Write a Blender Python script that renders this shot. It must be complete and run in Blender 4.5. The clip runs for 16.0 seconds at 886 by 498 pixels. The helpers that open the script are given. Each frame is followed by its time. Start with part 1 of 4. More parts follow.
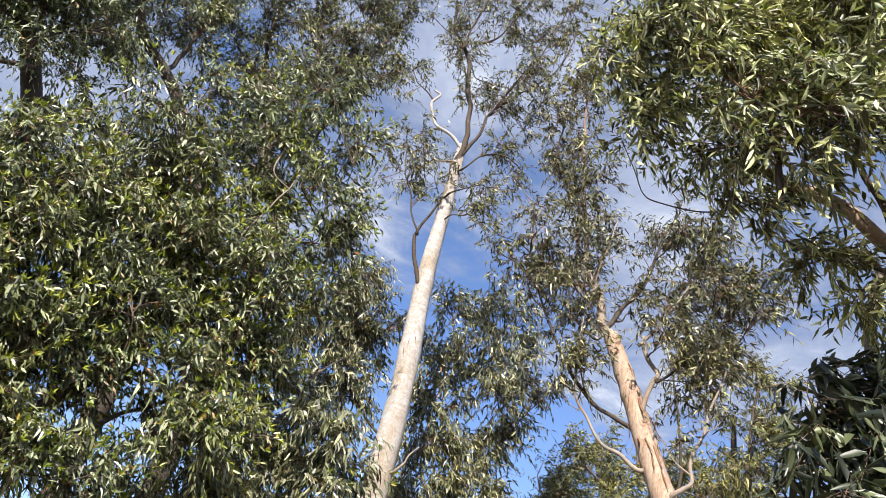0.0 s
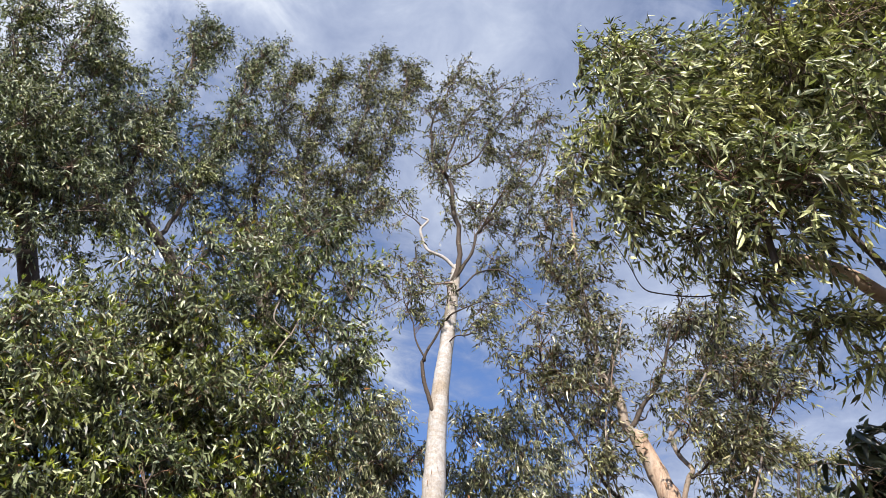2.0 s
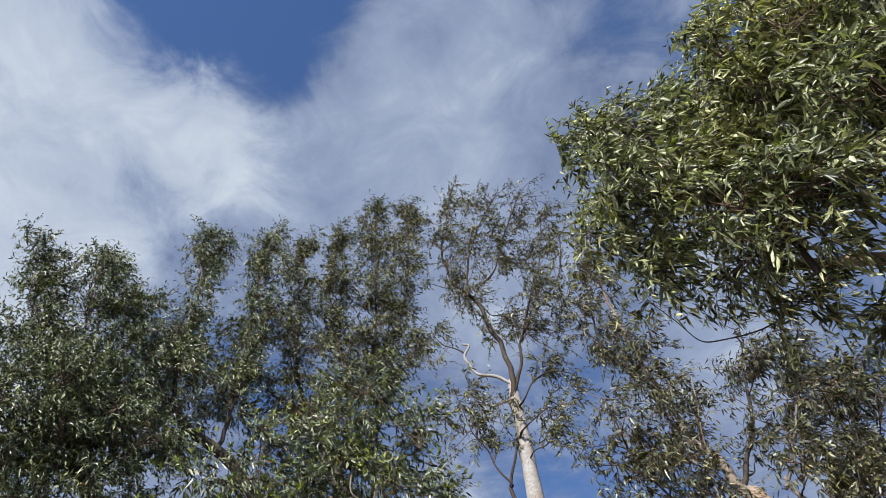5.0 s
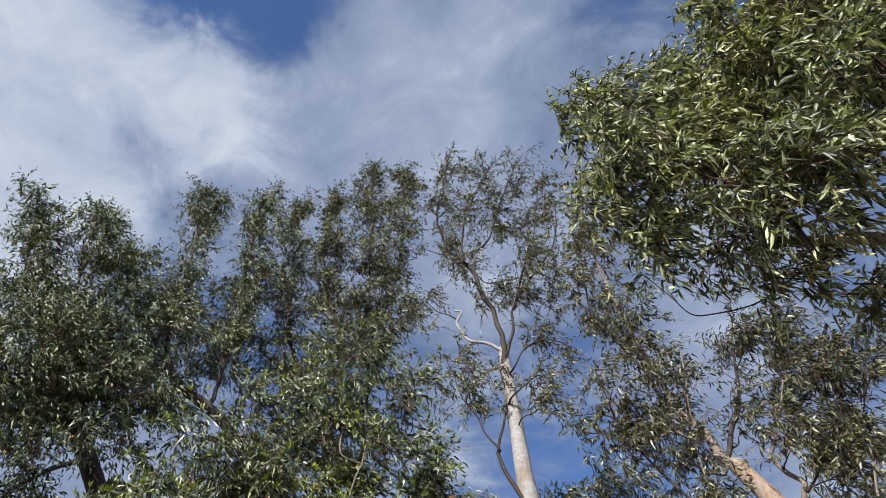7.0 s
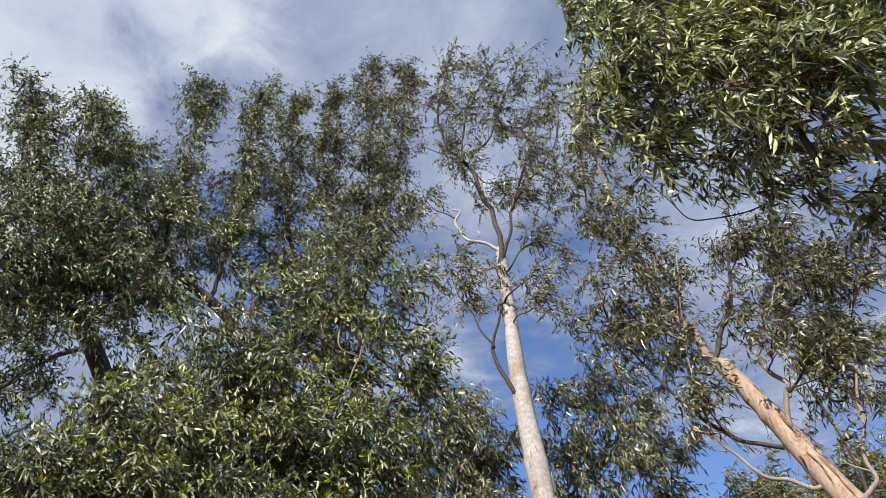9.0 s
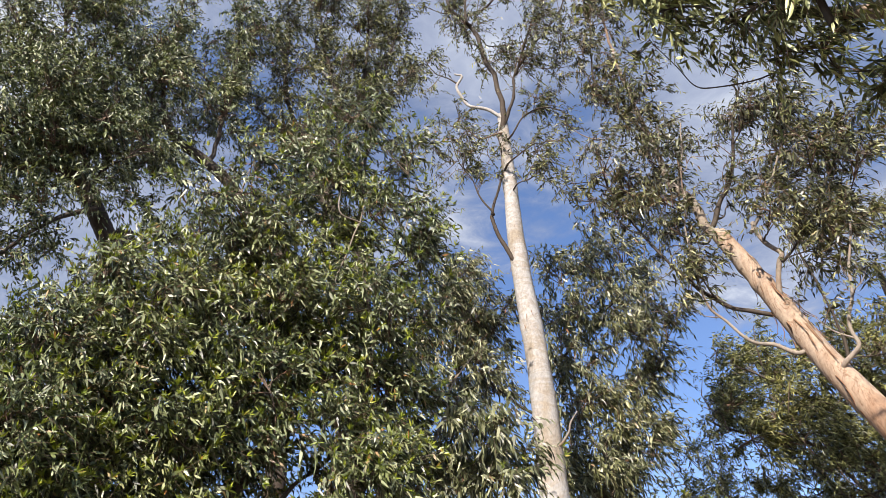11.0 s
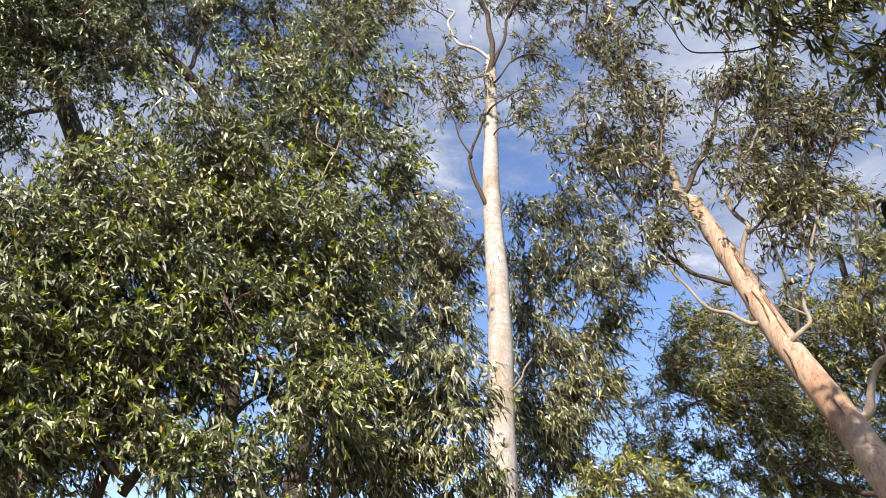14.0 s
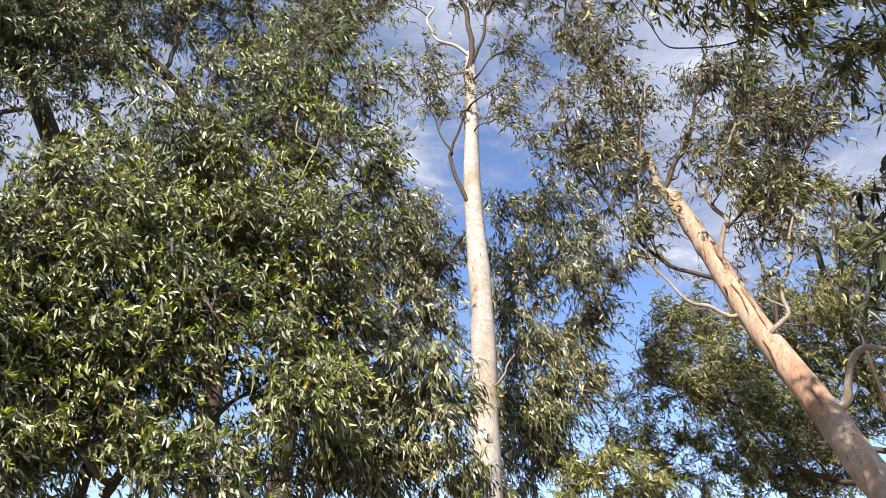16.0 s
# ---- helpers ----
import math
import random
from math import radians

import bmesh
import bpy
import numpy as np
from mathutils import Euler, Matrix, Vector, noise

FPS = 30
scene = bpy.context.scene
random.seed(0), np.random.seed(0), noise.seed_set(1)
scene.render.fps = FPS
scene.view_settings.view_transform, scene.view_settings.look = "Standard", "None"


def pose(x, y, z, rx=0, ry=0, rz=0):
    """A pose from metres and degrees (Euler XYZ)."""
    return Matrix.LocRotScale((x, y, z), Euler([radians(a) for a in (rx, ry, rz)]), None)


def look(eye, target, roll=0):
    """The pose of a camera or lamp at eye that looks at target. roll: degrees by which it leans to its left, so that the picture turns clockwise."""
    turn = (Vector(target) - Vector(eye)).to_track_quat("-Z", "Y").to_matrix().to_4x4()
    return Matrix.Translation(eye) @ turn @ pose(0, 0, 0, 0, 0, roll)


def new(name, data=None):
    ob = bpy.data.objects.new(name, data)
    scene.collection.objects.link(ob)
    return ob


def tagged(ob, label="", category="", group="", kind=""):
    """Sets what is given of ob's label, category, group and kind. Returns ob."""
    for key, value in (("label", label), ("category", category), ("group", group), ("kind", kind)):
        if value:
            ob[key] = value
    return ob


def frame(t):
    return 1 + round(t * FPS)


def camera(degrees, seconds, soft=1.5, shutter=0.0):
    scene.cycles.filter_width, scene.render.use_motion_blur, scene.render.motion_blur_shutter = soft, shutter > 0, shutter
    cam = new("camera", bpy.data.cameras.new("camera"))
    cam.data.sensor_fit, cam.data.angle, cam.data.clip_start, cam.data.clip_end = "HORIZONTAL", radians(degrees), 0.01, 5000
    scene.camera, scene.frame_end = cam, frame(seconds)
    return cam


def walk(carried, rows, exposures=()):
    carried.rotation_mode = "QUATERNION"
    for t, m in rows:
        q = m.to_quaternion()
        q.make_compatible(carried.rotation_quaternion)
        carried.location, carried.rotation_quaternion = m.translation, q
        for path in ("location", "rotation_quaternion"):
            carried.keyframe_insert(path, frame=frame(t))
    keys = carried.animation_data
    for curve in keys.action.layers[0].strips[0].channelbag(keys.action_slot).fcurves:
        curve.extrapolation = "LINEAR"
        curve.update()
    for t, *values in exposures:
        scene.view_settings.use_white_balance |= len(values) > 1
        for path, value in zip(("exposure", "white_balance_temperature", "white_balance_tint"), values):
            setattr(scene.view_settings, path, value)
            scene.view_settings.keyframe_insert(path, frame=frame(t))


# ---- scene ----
cam = camera(61.0, 16.0, soft=0.35)
EYE = Vector((0.0, 0.0, 1.6))


def aimed(az, el, roll):
    a, e = radians(az), radians(el)
    way = Vector((math.sin(a) * math.cos(e), math.cos(a) * math.cos(e), math.sin(e)))
    return look(EYE, EYE + 10 * way, roll)


# seconds, compass turn, tilt up, roll: the camera turns where it stands
PATH = [
    (0.0, 6.94, 36.68, 15.15), (0.5, 6.88, 37.86, 15.19), (1.0, 6.37, 39.91, 14.72), (1.5, 5.46, 42.57, 11.75),
    (2.0, 4.36, 45.77, 8.46), (2.5, 2.99, 48.91, 2.77), (3.0, 2.0, 51.93, -0.94), (3.5, 1.25, 54.48, -5.22),
    (4.0, 0.87, 55.2, -7.76), (6.3, 0.97, 55.27, -6.88), (6.5, 1.1, 54.79, -6.71), (7.0, 0.88, 52.65, -5.89),
    (7.5, 0.49, 50.22, -5.3), (8.0, 0.23, 48.29, -4.67), (8.5, 0.15, 46.68, -4.36), (9.0, 0.0, 45.0, -4.0),
    (9.5, -0.22, 42.84, -3.67), (10.0, -0.5, 39.67, -3.41), (10.2, -0.57, 38.53, -3.36), (12.3, -0.27, 31.47, -0.06),
    (12.5, 0.01, 31.17, 0.5), (13.0, 0.76, 30.73, 1.32), (13.5, 1.26, 30.52, 1.64), (14.0, 1.76, 30.23, 1.76),
    (14.5, 2.38, 30.0, 1.81), (15.0, 2.91, 29.95, 1.85), (15.5, 3.37, 29.97, 1.24), (16.0, 3.37, 30.02, 0.27)]
walk(cam, [(t, aimed(az, el, roll)) for t, az, el, roll in PATH],
     exposures=[(0.0, 1.17, 6800, 12), (2.0, 1.02, 6650, 12), (3.5, 0.52, 6300, 10), (6.5, 0.52, 6300, 10),
                (9.0, 0.76, 6650, 11), (12.5, 1.11, 7050, 13), (16.0, 1.25, 7100, 13)])

# ---- world and sun ----
SUN_EL, SUN_AZ = 35.0, 202.0      # degrees; compass from +y towards +x
world = bpy.data.worlds.new("world")
scene.world = world
world.use_nodes = True
wt = world.node_tree
wt.nodes.clear()


def wnode(kind, **values):
    n = wt.nodes.new(kind)
    for k, v in values.items():
        setattr(n, k, v)
    return n


def wlink(a, b):
    wt.links.new(a, b)


def wmath(op, a, b=None, clamp=False):
    n = wnode("ShaderNodeMath", operation=op, use_clamp=clamp)
    for i, v in enumerate((a, b)):
        if v is None:
            continue
        if isinstance(v, (int, float)):
            n.inputs[i].default_value = v
        else:
            wlink(v, n.inputs[i])
    return n.outputs[0]


sky = wnode("ShaderNodeTexSky", sky_type="NISHITA", sun_disc=False, sun_elevation=radians(SUN_EL),
            sun_rotation=radians(SUN_AZ), altitude=50.0, air_density=1.0, dust_density=0.1, ozone_density=1.8)
coord = wnode("ShaderNodeTexCoord")
split = wnode("ShaderNodeSeparateXYZ")
wlink(coord.outputs["Generated"], split.inputs[0])
up = wmath("MAXIMUM", split.outputs[2], 0.06)
px = wmath("DIVIDE", split.outputs[0], up)
py = wmath("DIVIDE", split.outputs[1], up)
flat = wnode("ShaderNodeCombineXYZ")
wlink(px, flat.inputs[0])
wlink(py, flat.inputs[1])


def clouds(scale, detail, rough, offset, distortion=0.0):
    m = wnode("ShaderNodeMapping")
    m.inputs["Location"].default_value = offset
    wlink(flat.outputs[0], m.inputs[0])
    n = wnode("ShaderNodeTexNoise")
    n.inputs["Scale"].default_value = scale
    n.inputs["Detail"].default_value = detail
    n.inputs["Roughness"].default_value = rough
    n.inputs["Distortion"].default_value = distortion
    wlink(m.outputs[0], n.inputs["Vector"])
    return n.outputs[0]


def cloud_bank(az, el, spread):
    """How near the sky's direction lies to the middle of a bank of cloud: 1 there, 0 past its spread in degrees."""
    a, e = radians(az), radians(el)
    d = wnode("ShaderNodeVectorMath", operation="DOT_PRODUCT")
    wlink(coord.outputs["Generated"], d.inputs[0])
    d.inputs[1].default_value = (math.sin(a) * math.cos(e), math.cos(a) * math.cos(e), math.sin(e))
    r = wnode("ShaderNodeMapRange", interpolation_type="SMOOTHSTEP")
    r.inputs["From Min"].default_value = math.cos(radians(spread))
    r.inputs["From Max"].default_value = 1.0
    wlink(d.outputs["Value"], r.inputs["Value"])
    return r.outputs[0]


broad = clouds(2.6, 6.0, 0.55, (1.3, 0.4, 0.0), 0.3)
wisps = clouds(8.0, 8.0, 0.62, (4.1, 2.7, 0.0), 0.6)
fine = wmath("ADD", wmath("MULTIPLY", broad, 0.6), wmath("MULTIPLY", wisps, 0.4))


def total(parts):
    s = parts[0]
    for p in parts[1:]:
        s = wmath("ADD", s, p)
    return s


def banks(rows):
    """Banks of cloud (or, below zero, clear lanes) as (compass, height, spread, amount)."""
    return total([wmath("MULTIPLY", cloud_bank(az, el, spread), much) for az, el, spread, much in rows])


heap = banks([(-48, 57, 15, 0.75), (-66, 62, 12, 0.5), (-37, 60, 9, 0.4), (-52, 46, 14, 0.5)])
# The wide bank at compass 180 is unseen, added to whiten the skylight.
veil = banks([(-20, 44, 22, 0.5), (-5, 62, 22, 0.7), (18, 60, 22, 0.65), (8, 68, 10, 0.2), (-36, 32, 20, 0.7), (40, 38, 24, 0.8), (13, 36, 17, 0.25), (180, 45, 75, 0.4)])
lanes = banks([(-46, 71, 14, -0.8), (34, 75, 13, -0.5), (-30, 50, 7, -0.15), (10, 18, 18, -0.4)])
ripple = wmath("MULTIPLY", wmath("SUBTRACT", fine, 0.5), 3.6)
cover = total([heap, veil, lanes, ripple])
mask = wnode("ShaderNodeMapRange", interpolation_type="SMOOTHSTEP")
mask.inputs["From Min"].default_value = 0.05
mask.inputs["From Max"].default_value = 0.8
mask.inputs["To Max"].default_value = 0.88
wlink(cover, mask.inputs["Value"])
edge = wnode("ShaderNodeMapRange", interpolation_type="SMOOTHSTEP")
edge.inputs["From Min"].default_value = 0.15
edge.inputs["From Max"].default_value = 0.95
wlink(wmath("ADD", heap, ripple), edge.inputs["Value"])
bright = wnode("ShaderNodeMapRange")
bright.inputs["From Min"].default_value = 0.0
bright.inputs["From Max"].default_value = 1.6
bright.inputs["To Min"].default_value = 0.25
bright.inputs["To Max"].default_value = 0.56
wlink(total([wmath("MULTIPLY", edge.outputs[0], 0.75), wmath("MULTIPLY", cover, 0.4), wmath("MULTIPLY", ripple, 0.6)]), bright.inputs["Value"])
bg_sky = wnode("ShaderNodeBackground")
bg_sky.inputs["Strength"].default_value = 0.106
tone = wnode("ShaderNodeHueSaturation")
tone.inputs["Saturation"].default_value = 1.15
wlink(sky.outputs[0], tone.inputs["Color"])
tint = wnode("ShaderNodeMix", data_type="RGBA", blend_type="MULTIPLY")
tint.inputs[0].default_value = 1.0
wlink(tone.outputs[0], tint.inputs[6])
tint.inputs[7].default_value = (1.05, 0.95, 1.05, 1)
wlink(tint.outputs[2], bg_sky.inputs["Color"])
bg_cloud = wnode("ShaderNodeBackground")
white = wnode("ShaderNodeValToRGB")
white.color_ramp.elements[0].position, white.color_ramp.elements[0].color = 0.27, (0.58, 0.72, 1.06, 1)
white.color_ramp.elements[1].position, white.color_ramp.elements[1].color = 0.56, (0.86, 0.93, 1.0, 1)
wlink(bright.outputs[0], white.inputs[0])
wlink(white.outputs[0], bg_cloud.inputs["Color"])
wlink(bright.outputs[0], bg_cloud.inputs["Strength"])
mixed = wnode("ShaderNodeMixShader")
wlink(mask.outputs[0], mixed.inputs[0])
wlink(bg_sky.outputs[0], mixed.inputs[1])
wlink(bg_cloud.outputs[0], mixed.inputs[2])
out = wnode("ShaderNodeOutputWorld")
wlink(mixed.outputs[0], out.inputs["Surface"])

sun = new("sun", bpy.data.lights.new("sun", "SUN"))
sun.data.energy, sun.data.angle, sun.data.color = 5.0, radians(0.5), (1.0, 0.95, 0.88)
a, e = radians(SUN_AZ), radians(SUN_EL)
sun.matrix_world = look(Vector((math.sin(a) * math.cos(e), math.cos(a) * math.cos(e), math.sin(e))) * 60, (0, 0, 0))


# ---- materials ----
def material(name):
    m = bpy.data.materials.new(name)
    m.use_nodes = True
    t = m.node_tree
    return m, t, t.nodes["Principled BSDF"], t.nodes["Material Output"]


def noise_of(t, scale, detail=4.0, stretch=(1, 1, 1), rough=0.55, distortion=0.0):
    c = t.nodes.new("ShaderNodeTexCoord")
    m = t.nodes.new("ShaderNodeMapping")
    m.inputs["Scale"].default_value = stretch
    n = t.nodes.new("ShaderNodeTexNoise")
    n.inputs["Scale"].default_value, n.inputs["Detail"].default_value = scale, detail
    n.inputs["Roughness"].default_value, n.inputs["Distortion"].default_value = rough, distortion
    t.links.new(c.outputs["Object"], m.inputs[0])
    t.links.new(m.outputs[0], n.inputs["Vector"])
    return n.outputs[0]


def ramp_of(t, value, stops):
    r = t.nodes.new("ShaderNodeValToRGB")
    el = r.color_ramp.elements
    el[0].position, el[0].color = stops[0][0], (*stops[0][1], 1)
    el[1].position, el[1].color = stops[1][0], (*stops[1][1], 1)
    for p, c in stops[2:]:
        x = el.new(p)
        x.color = (*c, 1)
    t.links.new(value, r.inputs[0])
    return r.outputs[0]


def blend(t, fac, a, b, mode="MIX"):
    n = t.nodes.new("ShaderNodeMix")
    n.data_type, n.blend_type = "RGBA", mode
    for s, v in ((n.inputs[0], fac), (n.inputs[6], a), (n.inputs[7], b)):
        if isinstance(v, (int, float)):
            s.default_value = v
        elif isinstance(v, tuple):
            s.default_value = (*v, 1)
        else:
            t.links.new(v, s)
    return n.outputs[2]


def bump(t, bsdf, height, strength, distance):
    b = t.nodes.new("ShaderNodeBump")
    b.inputs["Strength"].default_value, b.inputs["Distance"].default_value = strength, distance
    t.links.new(height, b.inputs["Height"])
    t.links.new(b.outputs[0], bsdf.inputs["Normal"])


def leaf_material(name, stops, rough=0.4, through_light=0.1, single=False):
    """Leaf blades: a colour of its own for each leaf, a waxy face, and some light that shines through."""
    m, t, p, o = material(name)
    if single:
        pick = t.nodes.new("ShaderNodeObjectInfo").outputs["Random"]
    else:
        pick = t.nodes.new("ShaderNodeNewGeometry").outputs["Random Per Island"]
    col = ramp_of(t, pick, stops)
    big = noise_of(t, 0.9, 2.0)
    shade = ramp_of(t, big, [(0.3, (0.72, 0.78, 0.8)), (0.7, (1.22, 1.16, 0.9))])
    col = blend(t, 1.0, col, shade, "MULTIPLY")
    t.links.new(col, p.inputs["Base Color"])
    p.inputs["Roughness"].default_value = rough
    p.inputs["Specular IOR Level"].default_value = 0.5
    tr = t.nodes.new("ShaderNodeBsdfTranslucent")
    t.links.new(blend(t, 1.0, col, (1.15, 1.3, 0.5), "MULTIPLY"), tr.inputs["Color"])
    mx = t.nodes.new("ShaderNodeMixShader")
    mx.inputs[0].default_value = through_light
    t.links.new(p.outputs[0], mx.inputs[1])
    t.links.new(tr.outputs[0], mx.inputs[2])
    t.links.new(mx.outputs[0], o.inputs["Surface"])
    return m


def bark_material(name, pale, tan, grey, streak, cracks=0.0, rings=0.0):
    """Smooth gum bark: pale wood skin with tan and grey plates, fine streaks along the stem and a few dark flecks."""
    m, t, p, _ = material(name)
    plates = noise_of(t, 1.6, 3.0, (1, 1, 0.45), 0.5, 0.6)
    col = ramp_of(t, plates, [(0.30, grey), (0.44, pale), (0.53, pale), (0.62, tan)])
    lines = noise_of(t, 9.0, 5.0, (1, 1, 0.09), 0.6, 0.3)
    col = blend(t, 0.55, col, ramp_of(t, lines, [(0.32, streak), (0.55, (1, 1, 1))]), "MULTIPLY")
    flecks = noise_of(t, 26.0, 3.0, (1, 1, 0.35), 0.6)
    col = blend(t, ramp_of(t, flecks, [(0.66, (0, 0, 0)), (0.74, (0.75, 0.75, 0.75))]), col, (0.2, 0.15, 0.11))
    if rings:
        bands = noise_of(t, 1.5, 5.0, (0.6, 0.6, 1.5), 0.7, 1.4)
        col = blend(t, ramp_of(t, bands, [(0.44, (0, 0, 0)), (0.5, (rings, rings, rings)), (0.57, (0, 0, 0))]), col, (0.27, 0.21, 0.145))
    if cracks:
        split_lines = noise_of(t, 4.5, 4.0, (1, 1, 0.16), 0.62, 1.2)
        col = blend(t, ramp_of(t, split_lines, [(0.485, (0, 0, 0)), (0.5, (cracks, cracks, cracks)), (0.515, (0, 0, 0))]), col, (0.16, 0.08, 0.045))
    mottle = noise_of(t, 34.0, 4.0, (1, 1, 0.6), 0.65)
    col = blend(t, 0.6, col, ramp_of(t, mottle, [(0.3, (0.55, 0.52, 0.5)), (0.68, (1.18, 1.16, 1.12))]), "MULTIPLY")
    t.links.new(col, p.inputs["Base Color"])
    p.inputs["Roughness"].default_value = 0.78
    p.inputs["Specular IOR Level"].default_value = 0.25
    bump(t, p, blend(t, 0.5, lines, mottle), 0.6, 0.016)
    return m


BARK_WHITE = bark_material("white_bark", (0.4, 0.393, 0.39), (0.31, 0.272, 0.225), (0.26, 0.26, 0.25), (0.66, 0.62, 0.56), rings=0.5)
BARK_PINK = bark_material("tan_bark", (0.369, 0.283, 0.213), (0.312, 0.205, 0.139), (0.295, 0.267, 0.234), (0.6, 0.46, 0.37), cracks=0.75)
# Brown bark taken far down in tone, with the shade inside crowns painted in.
BARK_BROWN_SHADED = bark_material("shade_darkened_brown_bark", (0.066, 0.052, 0.041), (0.052, 0.037, 0.027), (0.072, 0.06, 0.052), (0.5, 0.42, 0.36))
BARK_GREY = bark_material("grey_bark", (0.279, 0.238, 0.197), (0.221, 0.156, 0.115), (0.205, 0.189, 0.172), (0.6, 0.52, 0.45))
TWIG = bark_material("twig_bark", (0.156, 0.115, 0.086), (0.164, 0.098, 0.066), (0.123, 0.107, 0.090), (0.7, 0.6, 0.5))
STRIP = bark_material("peeling_bark", (0.246, 0.139, 0.082), (0.164, 0.082, 0.049), (0.205, 0.148, 0.115), (0.6, 0.45, 0.36))

# Near-black to pale ramps put crown shade and lit highlights into the leaf colours.
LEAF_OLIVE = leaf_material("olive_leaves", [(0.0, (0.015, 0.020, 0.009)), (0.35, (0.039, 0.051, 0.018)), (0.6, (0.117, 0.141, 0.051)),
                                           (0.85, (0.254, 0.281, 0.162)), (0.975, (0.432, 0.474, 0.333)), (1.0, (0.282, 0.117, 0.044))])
LEAF_YOUNG = leaf_material("young_leaves", [(0.0, (0.080, 0.113, 0.011)), (0.6, (0.200, 0.247, 0.024)), (0.95, (0.310, 0.330, 0.048)), (1.0, (0.340, 0.130, 0.050))])
# Blue-green leaf colour darkened to carry the shade the close branch hangs in.
LEAF_BLUE_SHADED = leaf_material("shade_darkened_blue_green_leaves", [(0.0, (0.010, 0.015, 0.010)), (0.6, (0.030, 0.041, 0.027)), (1.0, (0.100, 0.124, 0.068))])
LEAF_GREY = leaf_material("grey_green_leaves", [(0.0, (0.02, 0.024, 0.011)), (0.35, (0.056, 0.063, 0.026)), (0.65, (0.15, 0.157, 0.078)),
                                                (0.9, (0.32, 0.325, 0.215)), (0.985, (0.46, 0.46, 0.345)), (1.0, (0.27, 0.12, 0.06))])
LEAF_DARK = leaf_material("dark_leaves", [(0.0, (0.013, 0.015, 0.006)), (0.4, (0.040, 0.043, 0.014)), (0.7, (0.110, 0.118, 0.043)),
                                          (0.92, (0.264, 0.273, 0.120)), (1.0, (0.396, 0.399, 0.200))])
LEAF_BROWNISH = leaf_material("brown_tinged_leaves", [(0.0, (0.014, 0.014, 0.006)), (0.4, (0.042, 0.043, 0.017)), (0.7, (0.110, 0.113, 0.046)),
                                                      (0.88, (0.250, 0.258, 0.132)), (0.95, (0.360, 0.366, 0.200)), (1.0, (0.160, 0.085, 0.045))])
# A brighter olive with sunlight included in its colour.
LEAF_SUNNY = leaf_material("sunlit_olive_leaves", [(0.0, (0.025, 0.027, 0.009)), (0.35, (0.070, 0.074, 0.024)), (0.75, (0.190, 0.196, 0.072)),
                                                   (1.0, (0.360, 0.355, 0.160))])
# Pale stops raised to hold the highlights of sunlit leaf faces.
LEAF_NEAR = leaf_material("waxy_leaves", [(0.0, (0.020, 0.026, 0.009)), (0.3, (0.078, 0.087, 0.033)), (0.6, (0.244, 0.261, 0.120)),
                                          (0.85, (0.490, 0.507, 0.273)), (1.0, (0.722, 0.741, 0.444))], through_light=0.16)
LEAF_LOOSE = leaf_material("single_leaves", [(0.0, (0.020, 0.025, 0.010)), (0.5, (0.100, 0.110, 0.044)), (1.0, (0.300, 0.319, 0.152))], single=True)


def ground_material():
    m, t, p, _ = material("leaf_litter")
    # Floor colour lowered to stand in for grove shade and keep bounce light weak.
    soil = ramp_of(t, noise_of(t, 0.5, 5.0), [(0.35, (0.055, 0.042, 0.03)), (0.65, (0.10, 0.075, 0.05))])
    litter = noise_of(t, 38.0, 4.0, (1, 0.35, 1), 0.7, 1.5)
    col = blend(t, 0.6, soil, ramp_of(t, litter, [(0.4, (0.05, 0.035, 0.024)), (0.62, (0.2, 0.145, 0.095))]))
    t.links.new(col, p.inputs["Base Color"])
    p.inputs["Roughness"].default_value = 0.95
    bump(t, p, litter, 0.6, 0.02)
    return m


GROUND = ground_material()


# ---- mesh helpers ----
def mesh_object(name, verts, faces, mat, parent=None, smooth=True):
    me = bpy.data.meshes.new(name)
    me.from_pydata(verts, [], faces)
    me.materials.append(mat)
    if smooth:
        me.shade_smooth()
    ob = new(name, me)
    if parent is not None:
        ob.parent = parent
    return ob


class Soup:
    """Gathers vertices and faces for one mesh."""

    def __init__(self):
        self.v, self.f = [], []

    def add(self, verts, faces):
        n = len(self.v)
        self.v.extend(verts)
        self.f.extend([tuple(i + n for i in f) for f in faces])


def smooth_line(points, steps):
    """A Catmull-Rom curve through the points."""
    p = [Vector(q) for q in points]
    p = [2 * p[0] - p[1]] + p + [2 * p[-1] - p[-2]]
    line = []
    for i in range(1, len(p) - 2):
        for k in range(steps):
            u = k / steps
            line.append(0.5 * (2 * p[i] + (p[i + 1] - p[i - 1]) * u + (2 * p[i - 1] - 5 * p[i] + 4 * p[i + 1] - p[i + 2]) * u * u
                               + (3 * p[i] - p[i - 1] - 3 * p[i + 1] + p[i + 2]) * u ** 3))
    line.append(p[-2])
    return line


